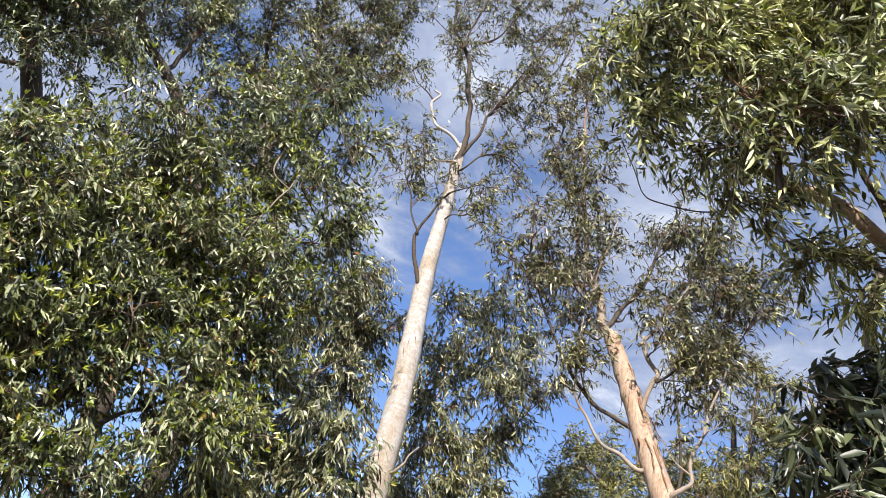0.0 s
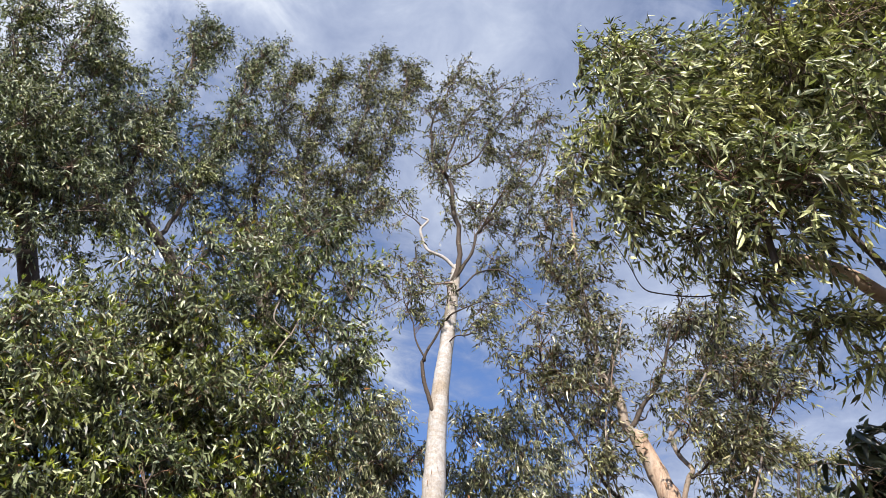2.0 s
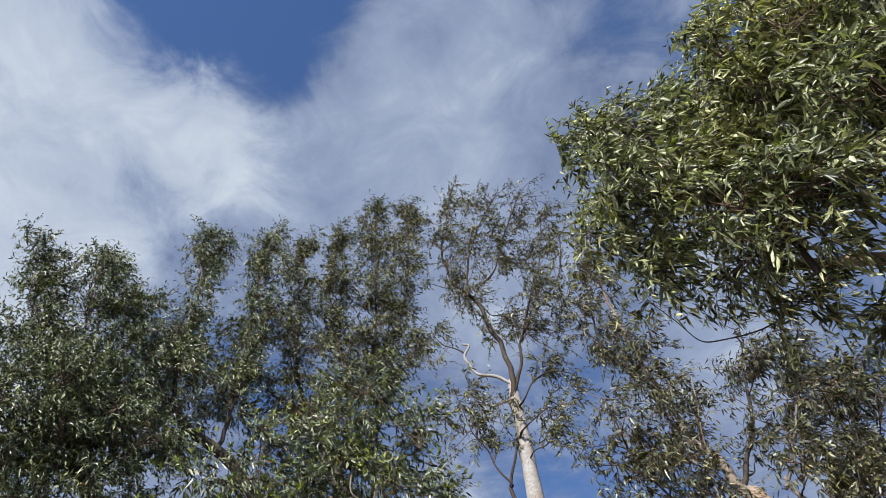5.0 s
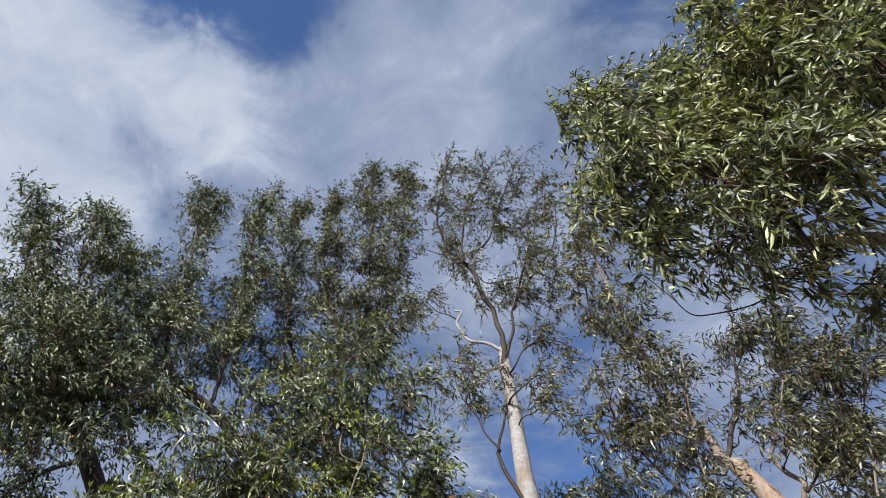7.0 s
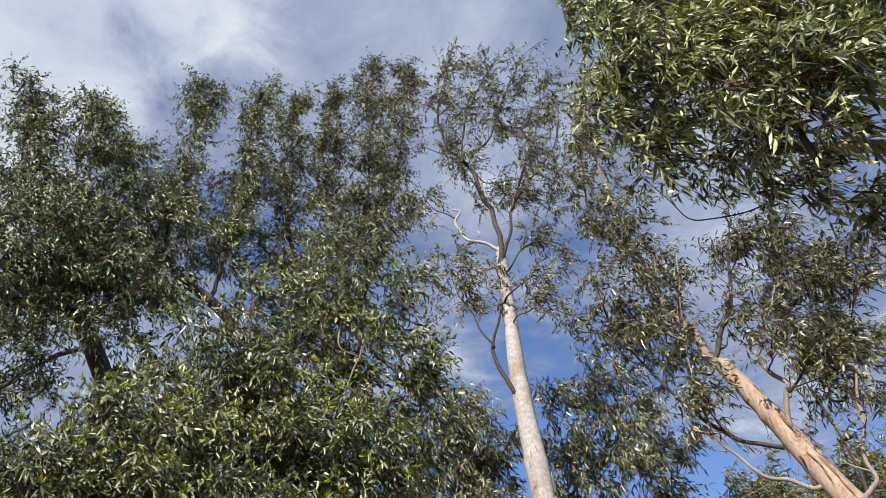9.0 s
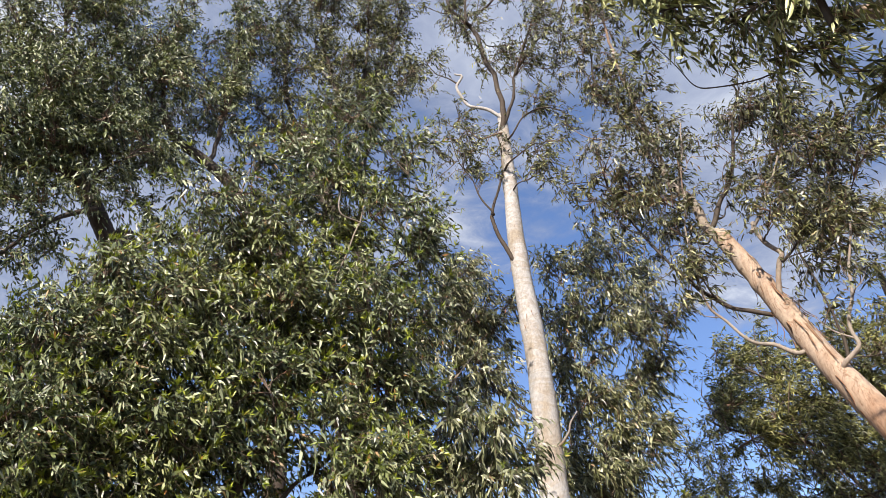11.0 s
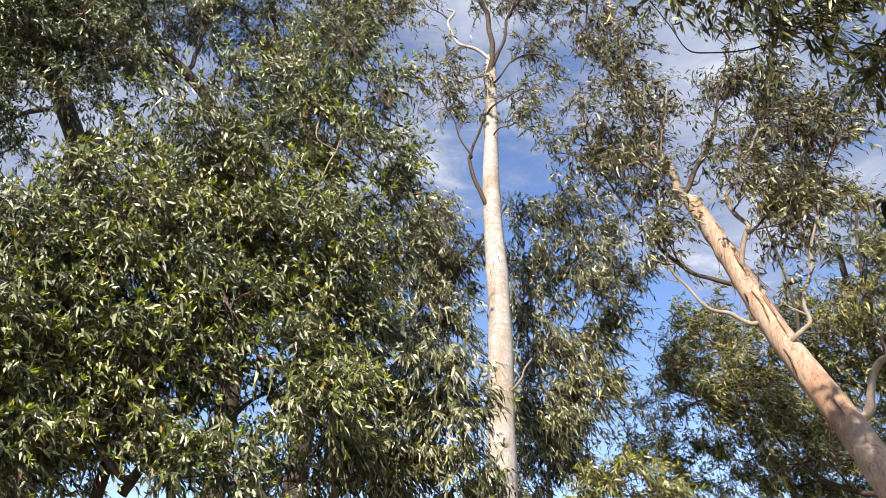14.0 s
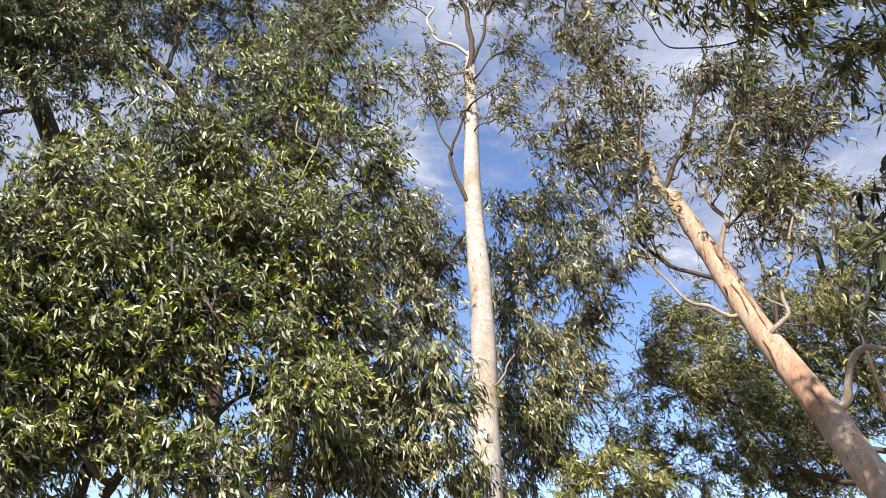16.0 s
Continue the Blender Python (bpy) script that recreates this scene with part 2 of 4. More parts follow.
def tube(line, radii, sides, wobble=0.0, cap=True):
    """A tapered stem along a line; wobble makes it lumpy."""
    verts, faces = [], []
    side = Vector((1, 0.13, 0.07))
    for i, q in enumerate(line):
        way = (line[min(i + 1, len(line) - 1)] - line[max(i - 1, 0)])
        way = way.normalized() if way.length > 1e-6 else Vector((0, 0, 1))
        side = (side - way * side.dot(way))
        side = side.normalized() if side.length > 1e-5 else way.orthogonal().normalized()
        over = way.cross(side)
        for k in range(sides):
            a = 2 * math.pi * k / sides
            d = side * math.cos(a) + over * math.sin(a)
            r = radii[i]
            if wobble:
                s = q + d * r
                r *= 1 + wobble * (noise.noise(s * 1.7) + 0.6 * noise.noise(s * 5.1) + 0.7 * noise.noise(s * 13.0))
            verts.append(q + d * r)
    for i in range(len(line) - 1):
        for k in range(sides):
            j = (k + 1) % sides
            faces.append((i * sides + k, i * sides + j, (i + 1) * sides + j, (i + 1) * sides + k))
    if cap:
        n = len(verts)
        verts.append(line[-1] + (line[-1] - line[-2]).normalized() * radii[-1] * 0.6)
        last = (len(line) - 1) * sides
        faces += [(last + k, last + (k + 1) % sides, n) for k in range(sides)]
    return verts, faces


def ribbon(start, along, out, length, width, rnd):
    """A loose curl of bark that clings at its upper end and bends away from the stem."""
    verts, faces = [], []
    side = along.cross(out).normalized()
    lean, curl = rnd.uniform(-0.25, 0.25), rnd.uniform(0.05, 0.5)
    n = 6
    for i in range(n + 1):
        u = i / n
        c = start + along * length * u + side * lean * length * u + out * (0.012 + curl * length * u ** 2.2)
        w = width * (1 - 0.75 * u) * (0.55 + 0.9 * u if u < 0.5 else 1.0)
        for sx, so in ((-1, 0.25), (0, -0.2), (1, 0.25), (0, 0.1)):
            verts.append(c + side * sx * w + out * so * w)
    for i in range(n):
        for k in range(4):
            j = (k + 1) % 4
            faces.append((i * 4 + k, i * 4 + j, i * 4 + 4 + j, i * 4 + 4 + k))
    faces += [(3, 2, 1, 0), tuple(n * 4 + k for k in range(4))]
    return verts, faces


# blades, as (along, across, keel): the plain one for far crowns, the folded one for near twigs
BLADE = [(0.0, 0.0, 0.0), (0.3, -0.5, 0.0), (0.3, 0.5, 0.0), (0.68, -0.36, 0.0), (0.68, 0.36, 0.0), (1.0, 0.0, 0.0)]
BLADE_F = [(0, 2, 1), (1, 2, 4, 3), (3, 4, 5)]
FOLD = [(0, 0, 0), (0.12, -0.12, 0.02), (0.12, 0, -0.02), (0.12, 0.12, 0.02), (0.34, -0.5, 0.08), (0.34, 0, -0.08), (0.34, 0.5, 0.08),
        (0.68, -0.36, 0.06), (0.68, 0, -0.06), (0.68, 0.36, 0.06), (1.0, 0, 0)]
FOLD_F = [(0, 2, 1), (0, 3, 2), (1, 2, 5, 4), (2, 3, 6, 5), (4, 5, 8, 7), (5, 6, 9, 8), (7, 8, 10), (8, 9, 10)]


TINY = [(0.0, 0.0, -0.08), (0.42, -0.5, 0.14), (0.42, 0.5, 0.14), (1.0, 0.0, -0.08)]
TINY_F = [(0, 3, 1), (0, 2, 3)]


def leaf_vertices(pos, way, face, length, width, sickle, droop, shape):
    """Vertices of many leaves at once: (n, k, 3). way runs along a leaf, face is square to its blade."""
    way = way / np.linalg.norm(way, axis=1, keepdims=True)
    across = np.cross(way, face)
    across /= np.linalg.norm(across, axis=1, keepdims=True) + 1e-9
    face = np.cross(across, way)
    s = np.array(shape)
    along = s[None, :, 0] * length[:, None]
    off = s[None, :, 1] * width[:, None] + (s[None, :, 0] ** 2) * (sickle * length)[:, None]
    keel = s[None, :, 2] * width[:, None] * 1.6
    v = pos[:, None] + along[..., None] * way[:, None] + off[..., None] * across[:, None] + keel[..., None] * face[:, None]
    v[..., 2] -= (s[None, :, 0] ** 2) * (droop * length)[:, None]
    return v


def leaf_mesh(name, verts, face_list, mat, parent):
    n, k, _ = verts.shape
    sizes = np.array([len(f) for f in face_list])
    loops = np.concatenate([np.array(f) for f in face_list])
    me = bpy.data.meshes.new(name)
    me.vertices.add(n * k)
    me.vertices.foreach_set("co", verts.astype(np.float32).ravel())
    all_loops = (loops[None] + (np.arange(n) * k)[:, None]).ravel().astype(np.int32)
    me.loops.add(len(all_loops))
    me.loops.foreach_set("vertex_index", all_loops)
    me.polygons.add(n * len(sizes))
    starts = np.concatenate([[0], np.cumsum(np.tile(sizes, n))[:-1]]).astype(np.int32)
    me.polygons.foreach_set("loop_start", starts)
    me.update(calc_edges=True)
    me.validate()
    me.materials.append(mat)
    me.shade_smooth()
    ob = new(name, me)
    ob.parent = parent
    return ob


WIND = Vector((0.75, 0.15, 0.0))
LIGHTWARD = np.array((math.sin(a) * math.cos(e), math.cos(a) * math.cos(e), math.sin(e)))   # leaves turn their faces to the sun


class Gum:
    """A gum tree: a trunk, limbs along given lines, leafy branches that grow from them, twigs, and hanging leaves.

    leaf: (length, width); sprigs: leafy shoots on a branchlet; per_sprig: leaves on a shoot; hang: how strongly leaves hang."""

    def __init__(self, label, base, seed, leaf, leaf_mat, bark, shape="blade", sprigs=5, per_sprig=10, sprig_len=0.4, hang=0.6,
                 wind=0.25, lift=0.4, stem=0.008, facing=LIGHTWARD, singles=0, young=0.0):
        self.rng, self.rnd = np.random.default_rng(seed), random.Random(seed)
        self.tree = tagged(new("gum_tree"), label, "tree", "gum trees of the grove")
        self.tree.location = base
        self.base, self.leaf, self.leaf_mat, self.bark, self.shape = Vector(base), leaf, leaf_mat, bark, shape
        self.sprigs, self.per_sprig, self.sprig_len, self.hang, self.wind, self.lift = sprigs, per_sprig, sprig_len, hang, wind, lift
        self.stem, self.facing, self.singles, self.young = stem, np.array(facing), singles, young
        self.nodes, self.twigs, self.tips = [], Soup(), []
        self.at, self.along, self.share, self.scale = [], [], [], []

    def put(self, name, verts, faces, mat, label="", kind="", under=None):
        ob = mesh_object(name, [Vector(v) - self.base for v in verts], faces, mat, under or self.tree)
        if label or kind:
            tagged(ob, label, kind=kind)
        return ob

    def throw(self, spread=1.0):
        return Vector((self.rnd.gauss(0, spread), self.rnd.gauss(0, spread), self.rnd.gauss(0, spread)))

    def trunk(self, points, girth, top, collars=(), strips=()):
        """The trunk from its foot through the points; swollen collars and loose bark strips at heights along it."""
        line = smooth_line([self.base, *points], 14)
        run = [0.0]
        for p, q in zip(line, line[1:]):
            run.append(run[-1] + (q - p).length)
        rad = [(top + (girth - top) * (1 - d / run[-1]) ** 0.85) * (1 + 0.45 * math.exp(-d / 0.35)) for d in run]
        for z, swell in collars:
            rad = [r * (1 + swell * math.exp(-((q.z - z) / 0.07) ** 2)) for r, q in zip(rad, line)]
        stem = self.put("trunk", *tube(line, rad, 20, 0.06), self.bark)
        self.nodes += list(zip(line, rad))[len(line) // 3:]
        for z0, z1, many, big in strips:
            for _ in range(many):
                z = self.rnd.uniform(z0, z1)
                k = min(range(1, len(line) - 1), key=lambda i: abs(line[i].z - z))
                q = line[k] + (line[k + 1] - line[k]) * ((z - line[k].z) / max(0.05, line[k + 1].z - line[k].z))
                way = (line[k + 1] - line[k]).normalized()
                out = Matrix.Rotation(self.rnd.uniform(0, 2 * math.pi), 3, way) @ way.orthogonal().normalized()
                self.put("bark_strip", *ribbon(q + out * rad[k] * 0.97, -way, out, self.rnd.uniform(0.1, 0.38) * big,
                                               self.rnd.uniform(0.009, 0.03) * big, self.rnd), STRIP, under=stem)
        return self

    def limb(self, points, r0, r1, bark=None, leafy=1.0, dense=4.0, reach=0.5, subs=0, sub_len=1.0):
        """A limb along the points. leafy: the share of its length that is bare; dense: branchlets to a metre beyond that;
        reach: their length; subs: side limbs of about sub_len."""
        bark = bark or BARK_BROWN_SHADED
        foot = min(self.nodes, key=lambda node: (node[0] - Vector(points[0])).length)[0]
        if (foot - Vector(points[0])).length < 0.5:
            points = [foot, *points]
        line = smooth_line(points, 6)
        shake = r0 * 0.5 + 0.02
        line = [q + Vector((noise.noise(q * 2.7), noise.noise(q * 2.7 + Vector((7, 0, 0))), noise.noise(q * 2.7 + Vector((0, 9, 0))))) * shake
                for q in line]
        last = len(line) - 1
        rad = [r0 + (r1 - r0) * (i / last) ** 0.8 for i in range(last + 1)]
        arm = self.put("limb", *tube(line, rad, 9, 0.2), bark)
        self.nodes += list(zip(line, rad))
        for i in range(subs):
            g = (leafy * 0.7 + (1 - leafy * 0.7) * (i + self.rnd.random()) / subs) * last
            k = min(last - 1, int(g))
            foot = line[k].lerp(line[k + 1], g - k)
            way = (line[k + 1] - line[k]).normalized()
            side = self.throw()
            side = (side - way * side.dot(way)).normalized()
            w = (way * 0.75 + side * 0.75 + Vector((0, 0, 0.25))).normalized()
            n = sub_len * self.rnd.uniform(0.55, 1.2) * (1.1 - 0.5 * g / last)
            ln = smooth_line([foot, foot + w * n * 0.5 + side * 0.06 * n, foot + w * n + Vector((0, 0, 0.16 * n)) + self.throw(0.06 * n)], 4)
            rr = [max(0.008, rad[k] * 0.5) * (1 - 0.75 * j / (len(ln) - 1)) for j in range(len(ln))]
            self.put("branch", *tube(ln, rr, 6, 0.15, cap=False), bark, under=arm)
            self.nodes += list(zip(ln, rr))[2:]
            self.leaf_out(ln, 0.25, dense, reach)
        if leafy < 1:
            self.leaf_out(line, leafy, dense, reach)
        return self

    def leaf_out(self, line, bare, dense, reach):
        run = sum((q - p).length for p, q in zip(line, line[1:]))
        last = len(line) - 1
        for _ in range(max(2, int(run * (1 - bare) * dense * self.rnd.uniform(0.8, 1.2)))):
            u = bare + (1 - bare) * self.rnd.random()
            k = min(last - 1, int(u * last))
            foot = line[k].lerp(line[k + 1], u * last - k)
            way = (line[k + 1] - line[k]).normalized()
            w = (way * 0.7 + self.throw(0.62) + Vector((0, 0, 0.5 * self.lift))).normalized()
            self.branchlet(foot, foot + w * reach * self.rnd.uniform(0.45, 1.2) * (1.15 - 0.5 * u))

    def branchlet(self, foot, tip, many=None):
        """A thin branch with leafy shoots on its outer part."""
        d = tip - foot
        mid = foot.lerp(tip, 0.5) + self.throw(0.08 * d.length)
        line = smooth_line([foot, mid, tip], 1 if self.shape == "far" else 2)
        n = len(line) - 1
        self.twigs.add(*tube(line, [self.stem * (1 - 0.6 * i / n) for i in range(n + 1)], 3, cap=False))
        for _ in range(many or max(2, int(self.sprigs * self.rnd.uniform(0.6, 1.4)))):
            g = self.rnd.triangular(0.2, 1.0, 1.0) * n
            k = min(n - 1, int(g))
            s0 = line[k].lerp(line[k + 1], g - k)
            w = (d.normalized() * 0.7 + self.throw(0.5) + Vector((0, 0, self.lift)) + WIND * self.wind).normalized()
            run = self.sprig_len * self.rnd.uniform(0.5, 1.25)
            sag = Vector((0, 0, -0.3 * run)) + WIND * self.wind * 0.3 * run
            ends = [s0 + w * run * u + sag * u * u for u in (0.0, 0.55, 1.0)]
            if self.shape != "far":
                self.twigs.add(*tube(ends[::2], [self.stem * 0.4, self.stem * 0.18], 3, cap=False))
            if self.rnd.random() < self.young:
                self.tips.append((ends[2], w))
            big = self.rnd.uniform(0.8, 1.2)
            for i in range(self.per_sprig):
                u = 0.15 + 0.85 * (i + self.rnd.random()) / self.per_sprig
                self.at.append(s0 + w * run * u + sag * u * u)
                self.along.append(w)
                self.share.append(u)
                self.scale.append(big)

    def crown(self, clumps, size, many=9, thick=0.018, bark=None):
        """Clumps of branchlets round the given middles, each carried by a limb from the nearest wood."""
        todo = sorted((Vector(c) for c in clumps), key=lambda c: min((c - q).length for q, _ in self.nodes))
        for c in todo:
            foot, fr = min(self.nodes, key=lambda node: (c - node[0]).length * (1.0 if c.z > node[0].z + 0.1 else 1.7))
            d = c - foot
            mid = foot + d * 0.5 + self.throw(0.09 * d.length) - Vector((0, 0, 0.05 * d.length))
            line = smooth_line([foot, foot.lerp(mid, 0.5) + Vector((0, 0, 0.03 * d.length)), mid, c], 4)
            r0 = min(fr * 0.75, thick * (0.6 + 0.5 * d.length))
            rad = [r0 + (0.007 - r0) * i / (len(line) - 1) for i in range(len(line))]
            self.put("limb", *tube(line, rad, 6, 0.15, cap=False), bark or BARK_BROWN_SHADED)
            self.nodes += list(zip(line, rad))[3:]
            own = size * self.rnd.uniform(0.8, 1.2)
            for _ in range(int(many * self.rnd.uniform(0.8, 1.25))):
                w = (self.throw() + Vector((0, 0, 0.3))).normalized()
                self.branchlet(line[self.rnd.randint(len(line) - 5, len(line) - 1)], c + w * own * self.rnd.uniform(0.45, 1.05))
        return self

    def plume(self, tip, rise, size, many=7):
        """A slender upright leader with leaf tufts up to its tip."""
        tip = Vector(tip)
        want = tip - Vector((0, 0, rise))
        foot = min(self.nodes, key=lambda node: (want - node[0]).length)[0]
        line = smooth_line([foot, foot.lerp(tip, 0.5) + self.throw(0.07), tip], 6)
        n = len(line) - 1
        self.twigs.add(*tube(line, [0.026 * (1 - 0.75 * i / n) for i in range(n + 1)], 5, cap=False))
        for i in range(int(many * rise)):
            u = self.rnd.uniform(0.25, 1.0)
            k = min(n - 1, int(u * n))
            s = line[k].lerp(line[k + 1], u * n - k)
            self.branchlet(s, s + (self.throw(0.6) + Vector((0, 0, 0.6))).normalized() * size * (1.25 - 0.7 * u) * self.rnd.uniform(0.6, 1.1))
        return self

    def grow(self):
        """The leaves, once all the wood stands."""
        rng, org = self.rng, np.array(self.base)
        self.put("twig_work", self.twigs.v, self.twigs.f, TWIG, kind="stuff")
        if self.tips:
            spread = 8
            m = len(self.tips) * spread
            at = np.repeat(np.array([p for p, _ in self.tips]) - org, spread, 0)
            to = np.repeat(np.array([w for _, w in self.tips]), spread, 0) * 0.8 + rng.normal(size=(m, 3)) * 0.5 + np.array((0, 0, 0.3))
            v = leaf_vertices(at, to, rng.normal(size=(m, 3)), self.leaf[0] * rng.uniform(0.5, 0.9, m), self.leaf[1] * rng.uniform(0.45, 0.7, m),
                              rng.normal(0, 0.1, m), rng.uniform(-0.1, 0.15, m), BLADE)
            tagged(leaf_mesh("young_growth", v, BLADE_F, LEAF_YOUNG, self.tree), "yellow-green young leaf tips", kind="stuff")
        n = len(self.at)
        u, big = np.array(self.share), np.array(self.scale)
        way = 0.5 * np.array(self.along) + 0.55 * rng.normal(size=(n, 3)) + np.array((0, 0, -self.hang)) + np.array(WIND) * self.wind * 1.6
        face = rng.normal(size=(n, 3)) * 0.8 + self.facing * rng.choice((-1, 1), (n, 1)) * 0.9
        length = self.leaf[0] * rng.uniform(0.6, 1.2, n) * (1.1 - 0.35 * u) * big
        width = self.leaf[1] * rng.uniform(0.7, 1.3, n) * (1.1 - 0.35 * u) * big
        shape, faces = {"fold": (FOLD, FOLD_F), "blade": (BLADE, BLADE_F), "far": (TINY, TINY_F)}[self.shape]
        verts = leaf_vertices(np.array(self.at) - org, way, face, length, width, rng.normal(0, 0.3, n), rng.uniform(0.0, 0.45, n), shape)
        keep = np.arange(n)
        if self.singles:
            lone = keep[::max(1, n // self.singles)][:self.singles]
            keep = np.setdiff1d(keep, lone)
            for i in lone:
                mesh_object("leaf", [tuple(q) for q in verts[i]], faces, LEAF_LOOSE, self.tree)
        tagged(leaf_mesh("crown", verts[keep], faces, self.leaf_mat, self.tree), kind="stuff")
        return self.tree


# ---- ground ----
def ground():
    verts, faces = [], []
    rings = [0.0] + [0.6 * 1.21 ** k for k in range(38)]
    n = 64
    for r in rings:
        for k in range(n):
            a = 2 * math.pi * k / n
            x, y = r * math.cos(a), r * math.sin(a)
            verts.append((x, y, 0.10 * noise.noise(Vector((x * 0.3, y * 0.3, 0))) * min(1, r / 2) - 0.02))
    for i in range(len(rings) - 1):
        for k in range(n):
            j = (k + 1) % n
            faces.append((i * n + k, (i + 1) * n + k, (i + 1) * n + j, i * n + j))
    tagged(mesh_object("ground", verts, faces, GROUND), "grove floor covered with brown fallen leaves", "ground", kind="structure")


ground()

# ---- the trees ----
white = Gum("tall slender gum with smooth white trunk and sparse crown", (1.15, 9.4, 0.0), 11, (0.095, 0.022), LEAF_DARK, BARK_WHITE, sprigs=5, per_sprig=10, sprig_len=0.42, stem=0.009)
white.trunk([(1.1, 9.4, 3.6), (1.1, 9.4, 6.0), (1.0, 9.4, 8.0), (1.0, 9.4, 9.6), (1.0, 9.4, 10.9)], 0.25, 0.08, collars=((6.7, 0.14), (8.05, 0.1), (9.35, 0.14), (10.3, 0.12)), strips=((6.6, 7.2, 7, 0.35), (7.5, 10.8, 7, 0.35)))
white.limb([(1.00, 9.35, 10.75), (0.78, 9.37, 10.99), (0.49, 9.39, 11.15), (0.34, 9.39, 11.38), (0.26, 9.40, 11.69), (0.34, 9.39, 11.93), (0.22, 9.40, 12.00)], 0.036, 0.018, BARK_WHITE)
white.limb([(0.27, 9.40, 11.75), (0.13, 9.40, 11.89), (-0.10, 9.40, 12.04), (-0.30, 9.40, 12.41)], 0.02, 0.006, BARK_BROWN_SHADED, leafy=0.5, dense=5, reach=0.4)
white.limb([(0.99, 9.35, 10.56), (1.00, 9.35, 11.37), (0.81, 9.37, 12.45), (0.55, 9.38, 13.42), (0.25, 9.40, 13.90), (0.10, 9.40, 15.05), (0.26, 9.40, 16.24), (0.60, 9.38, 17.90)], 0.066, 0.012, BARK_BROWN_SHADED, leafy=0.42, dense=7, reach=0.45, subs=4, sub_len=0.8)
white.limb([(0.45, 9.39, 13.60), (0.90, 9.36, 13.77), (1.20, 9.32, 14.27), (1.62, 9.26, 15.63), (2.13, 9.16, 16.80)], 0.035, 0.01, BARK_BROWN_SHADED, leafy=0.25, dense=9, reach=0.5, subs=4, sub_len=0.8)
white.limb([(0.52, 9.19, 13.26), (0.62, 9.18, 14.37), (1.06, 9.14, 15.73), (1.54, 9.07, 16.74)], 0.03, 0.01, BARK_BROWN_SHADED, leafy=0.25, dense=9, reach=0.5, subs=3, sub_len=0.7)
white.limb([(1.02, 9.34, 10.65), (1.25, 9.32, 11.38), (1.34, 9.30, 11.89), (1.76, 9.23, 12.53), (2.38, 9.09, 13.47), (2.61, 9.03, 14.94)], 0.04, 0.01, BARK_BROWN_SHADED, leafy=0.4, dense=8, reach=0.5, subs=4, sub_len=0.8)
white.limb([(1.33, 9.20, 11.78), (1.70, 9.14, 12.90), (2.07, 9.07, 14.04), (2.31, 9.01, 15.37)], 0.03, 0.01, BARK_BROWN_SHADED, leafy=0.3, dense=8, reach=0.5, subs=3, sub_len=0.7)
white.limb([(1.12, 9.13, 10.23), (1.35, 9.10, 10.58), (1.70, 9.04, 10.69), (1.96, 8.99, 10.54)], 0.022, 0.007, BARK_BROWN_SHADED, leafy=0.35, dense=7, reach=0.35, subs=2, sub_len=0.5)
white.limb([(0.94, 9.35, 7.82), (0.78, 9.37, 8.21), (0.65, 9.38, 8.64), (0.67, 9.38, 8.78), (0.84, 9.36, 9.35), (0.94, 9.35, 10.07), (0.87, 9.36, 10.48)], 0.042, 0.014, BARK_BROWN_SHADED, leafy=0.7, dense=4, reach=0.3)
white.limb([(0.66, 9.28, 8.70), (0.50, 9.29, 9.03), (0.41, 9.29, 9.33), (0.21, 9.30, 9.83), (0.04, 9.30, 10.50)], 0.02, 0.006, BARK_BROWN_SHADED, leafy=0.4, dense=7, reach=0.35, subs=2, sub_len=0.5)
white.limb([(1.01, 9.14, 9.62), (1.30, 9.11, 9.81), (1.50, 9.08, 9.89), (1.59, 9.06, 9.62)], 0.018, 0.006, BARK_BROWN_SHADED, leafy=0.3, dense=10, reach=0.3, subs=2, sub_len=0.4)
white.limb([(1.08, 9.14, 9.13), (1.27, 9.11, 9.19), (1.46, 9.08, 9.29), (1.51, 9.07, 9.04)], 0.014, 0.005, BARK_BROWN_SHADED, leafy=0.3, dense=10, reach=0.25, subs=1, sub_len=0.3)
white.limb([(0.95, 9.25, 10.36), (0.60, 9.28, 10.29), (0.37, 9.29, 10.46), (0.12, 9.30, 10.23)], 0.022, 0.006, BARK_GREY, leafy=0.35, dense=8, reach=0.4, subs=2, sub_len=0.5)
white.limb([(1.22, 9.3, 4.95), (1.34, 9.2, 5.08), (1.38, 9.15, 5.2), (1.48, 9.1, 5.32)], 0.025, 0.01, BARK_GREY)
white.crown([(-0.02, 9.12, 15.15), (1.55, 9.77, 14.79), (1.31, 9.39, 15.17), (0.74, 9.17, 14.87), (2.19, 8.79, 12.22), (1.56, 9.12, 10.98), (1.52, 9.43, 9.98), (0.95, 9.32, 16.62), (1.92, 9.63, 16.24), (0.85, 9.38, 12.21), (1.93, 8.84, 12.98), (2.53, 9.51, 16.04), (1.28, 9.82, 13.21), (2.08, 9.61, 14.97), (1.62, 8.78, 12.48), (0.33, 9.49, 16.93), (2.15, 9.38, 11.99), (0.47, 9.22, 13.18), (0.26, 9.47, 13.88)], 0.32, 11, 0.014)
white.crown([(0.17, 9.30, 10.64), (-0.22, 9.46, 10.38), (0.25, 9.27, 9.64), (0.35, 9.12, 9.96)], 0.26, 7, 0.012)
white.grow()

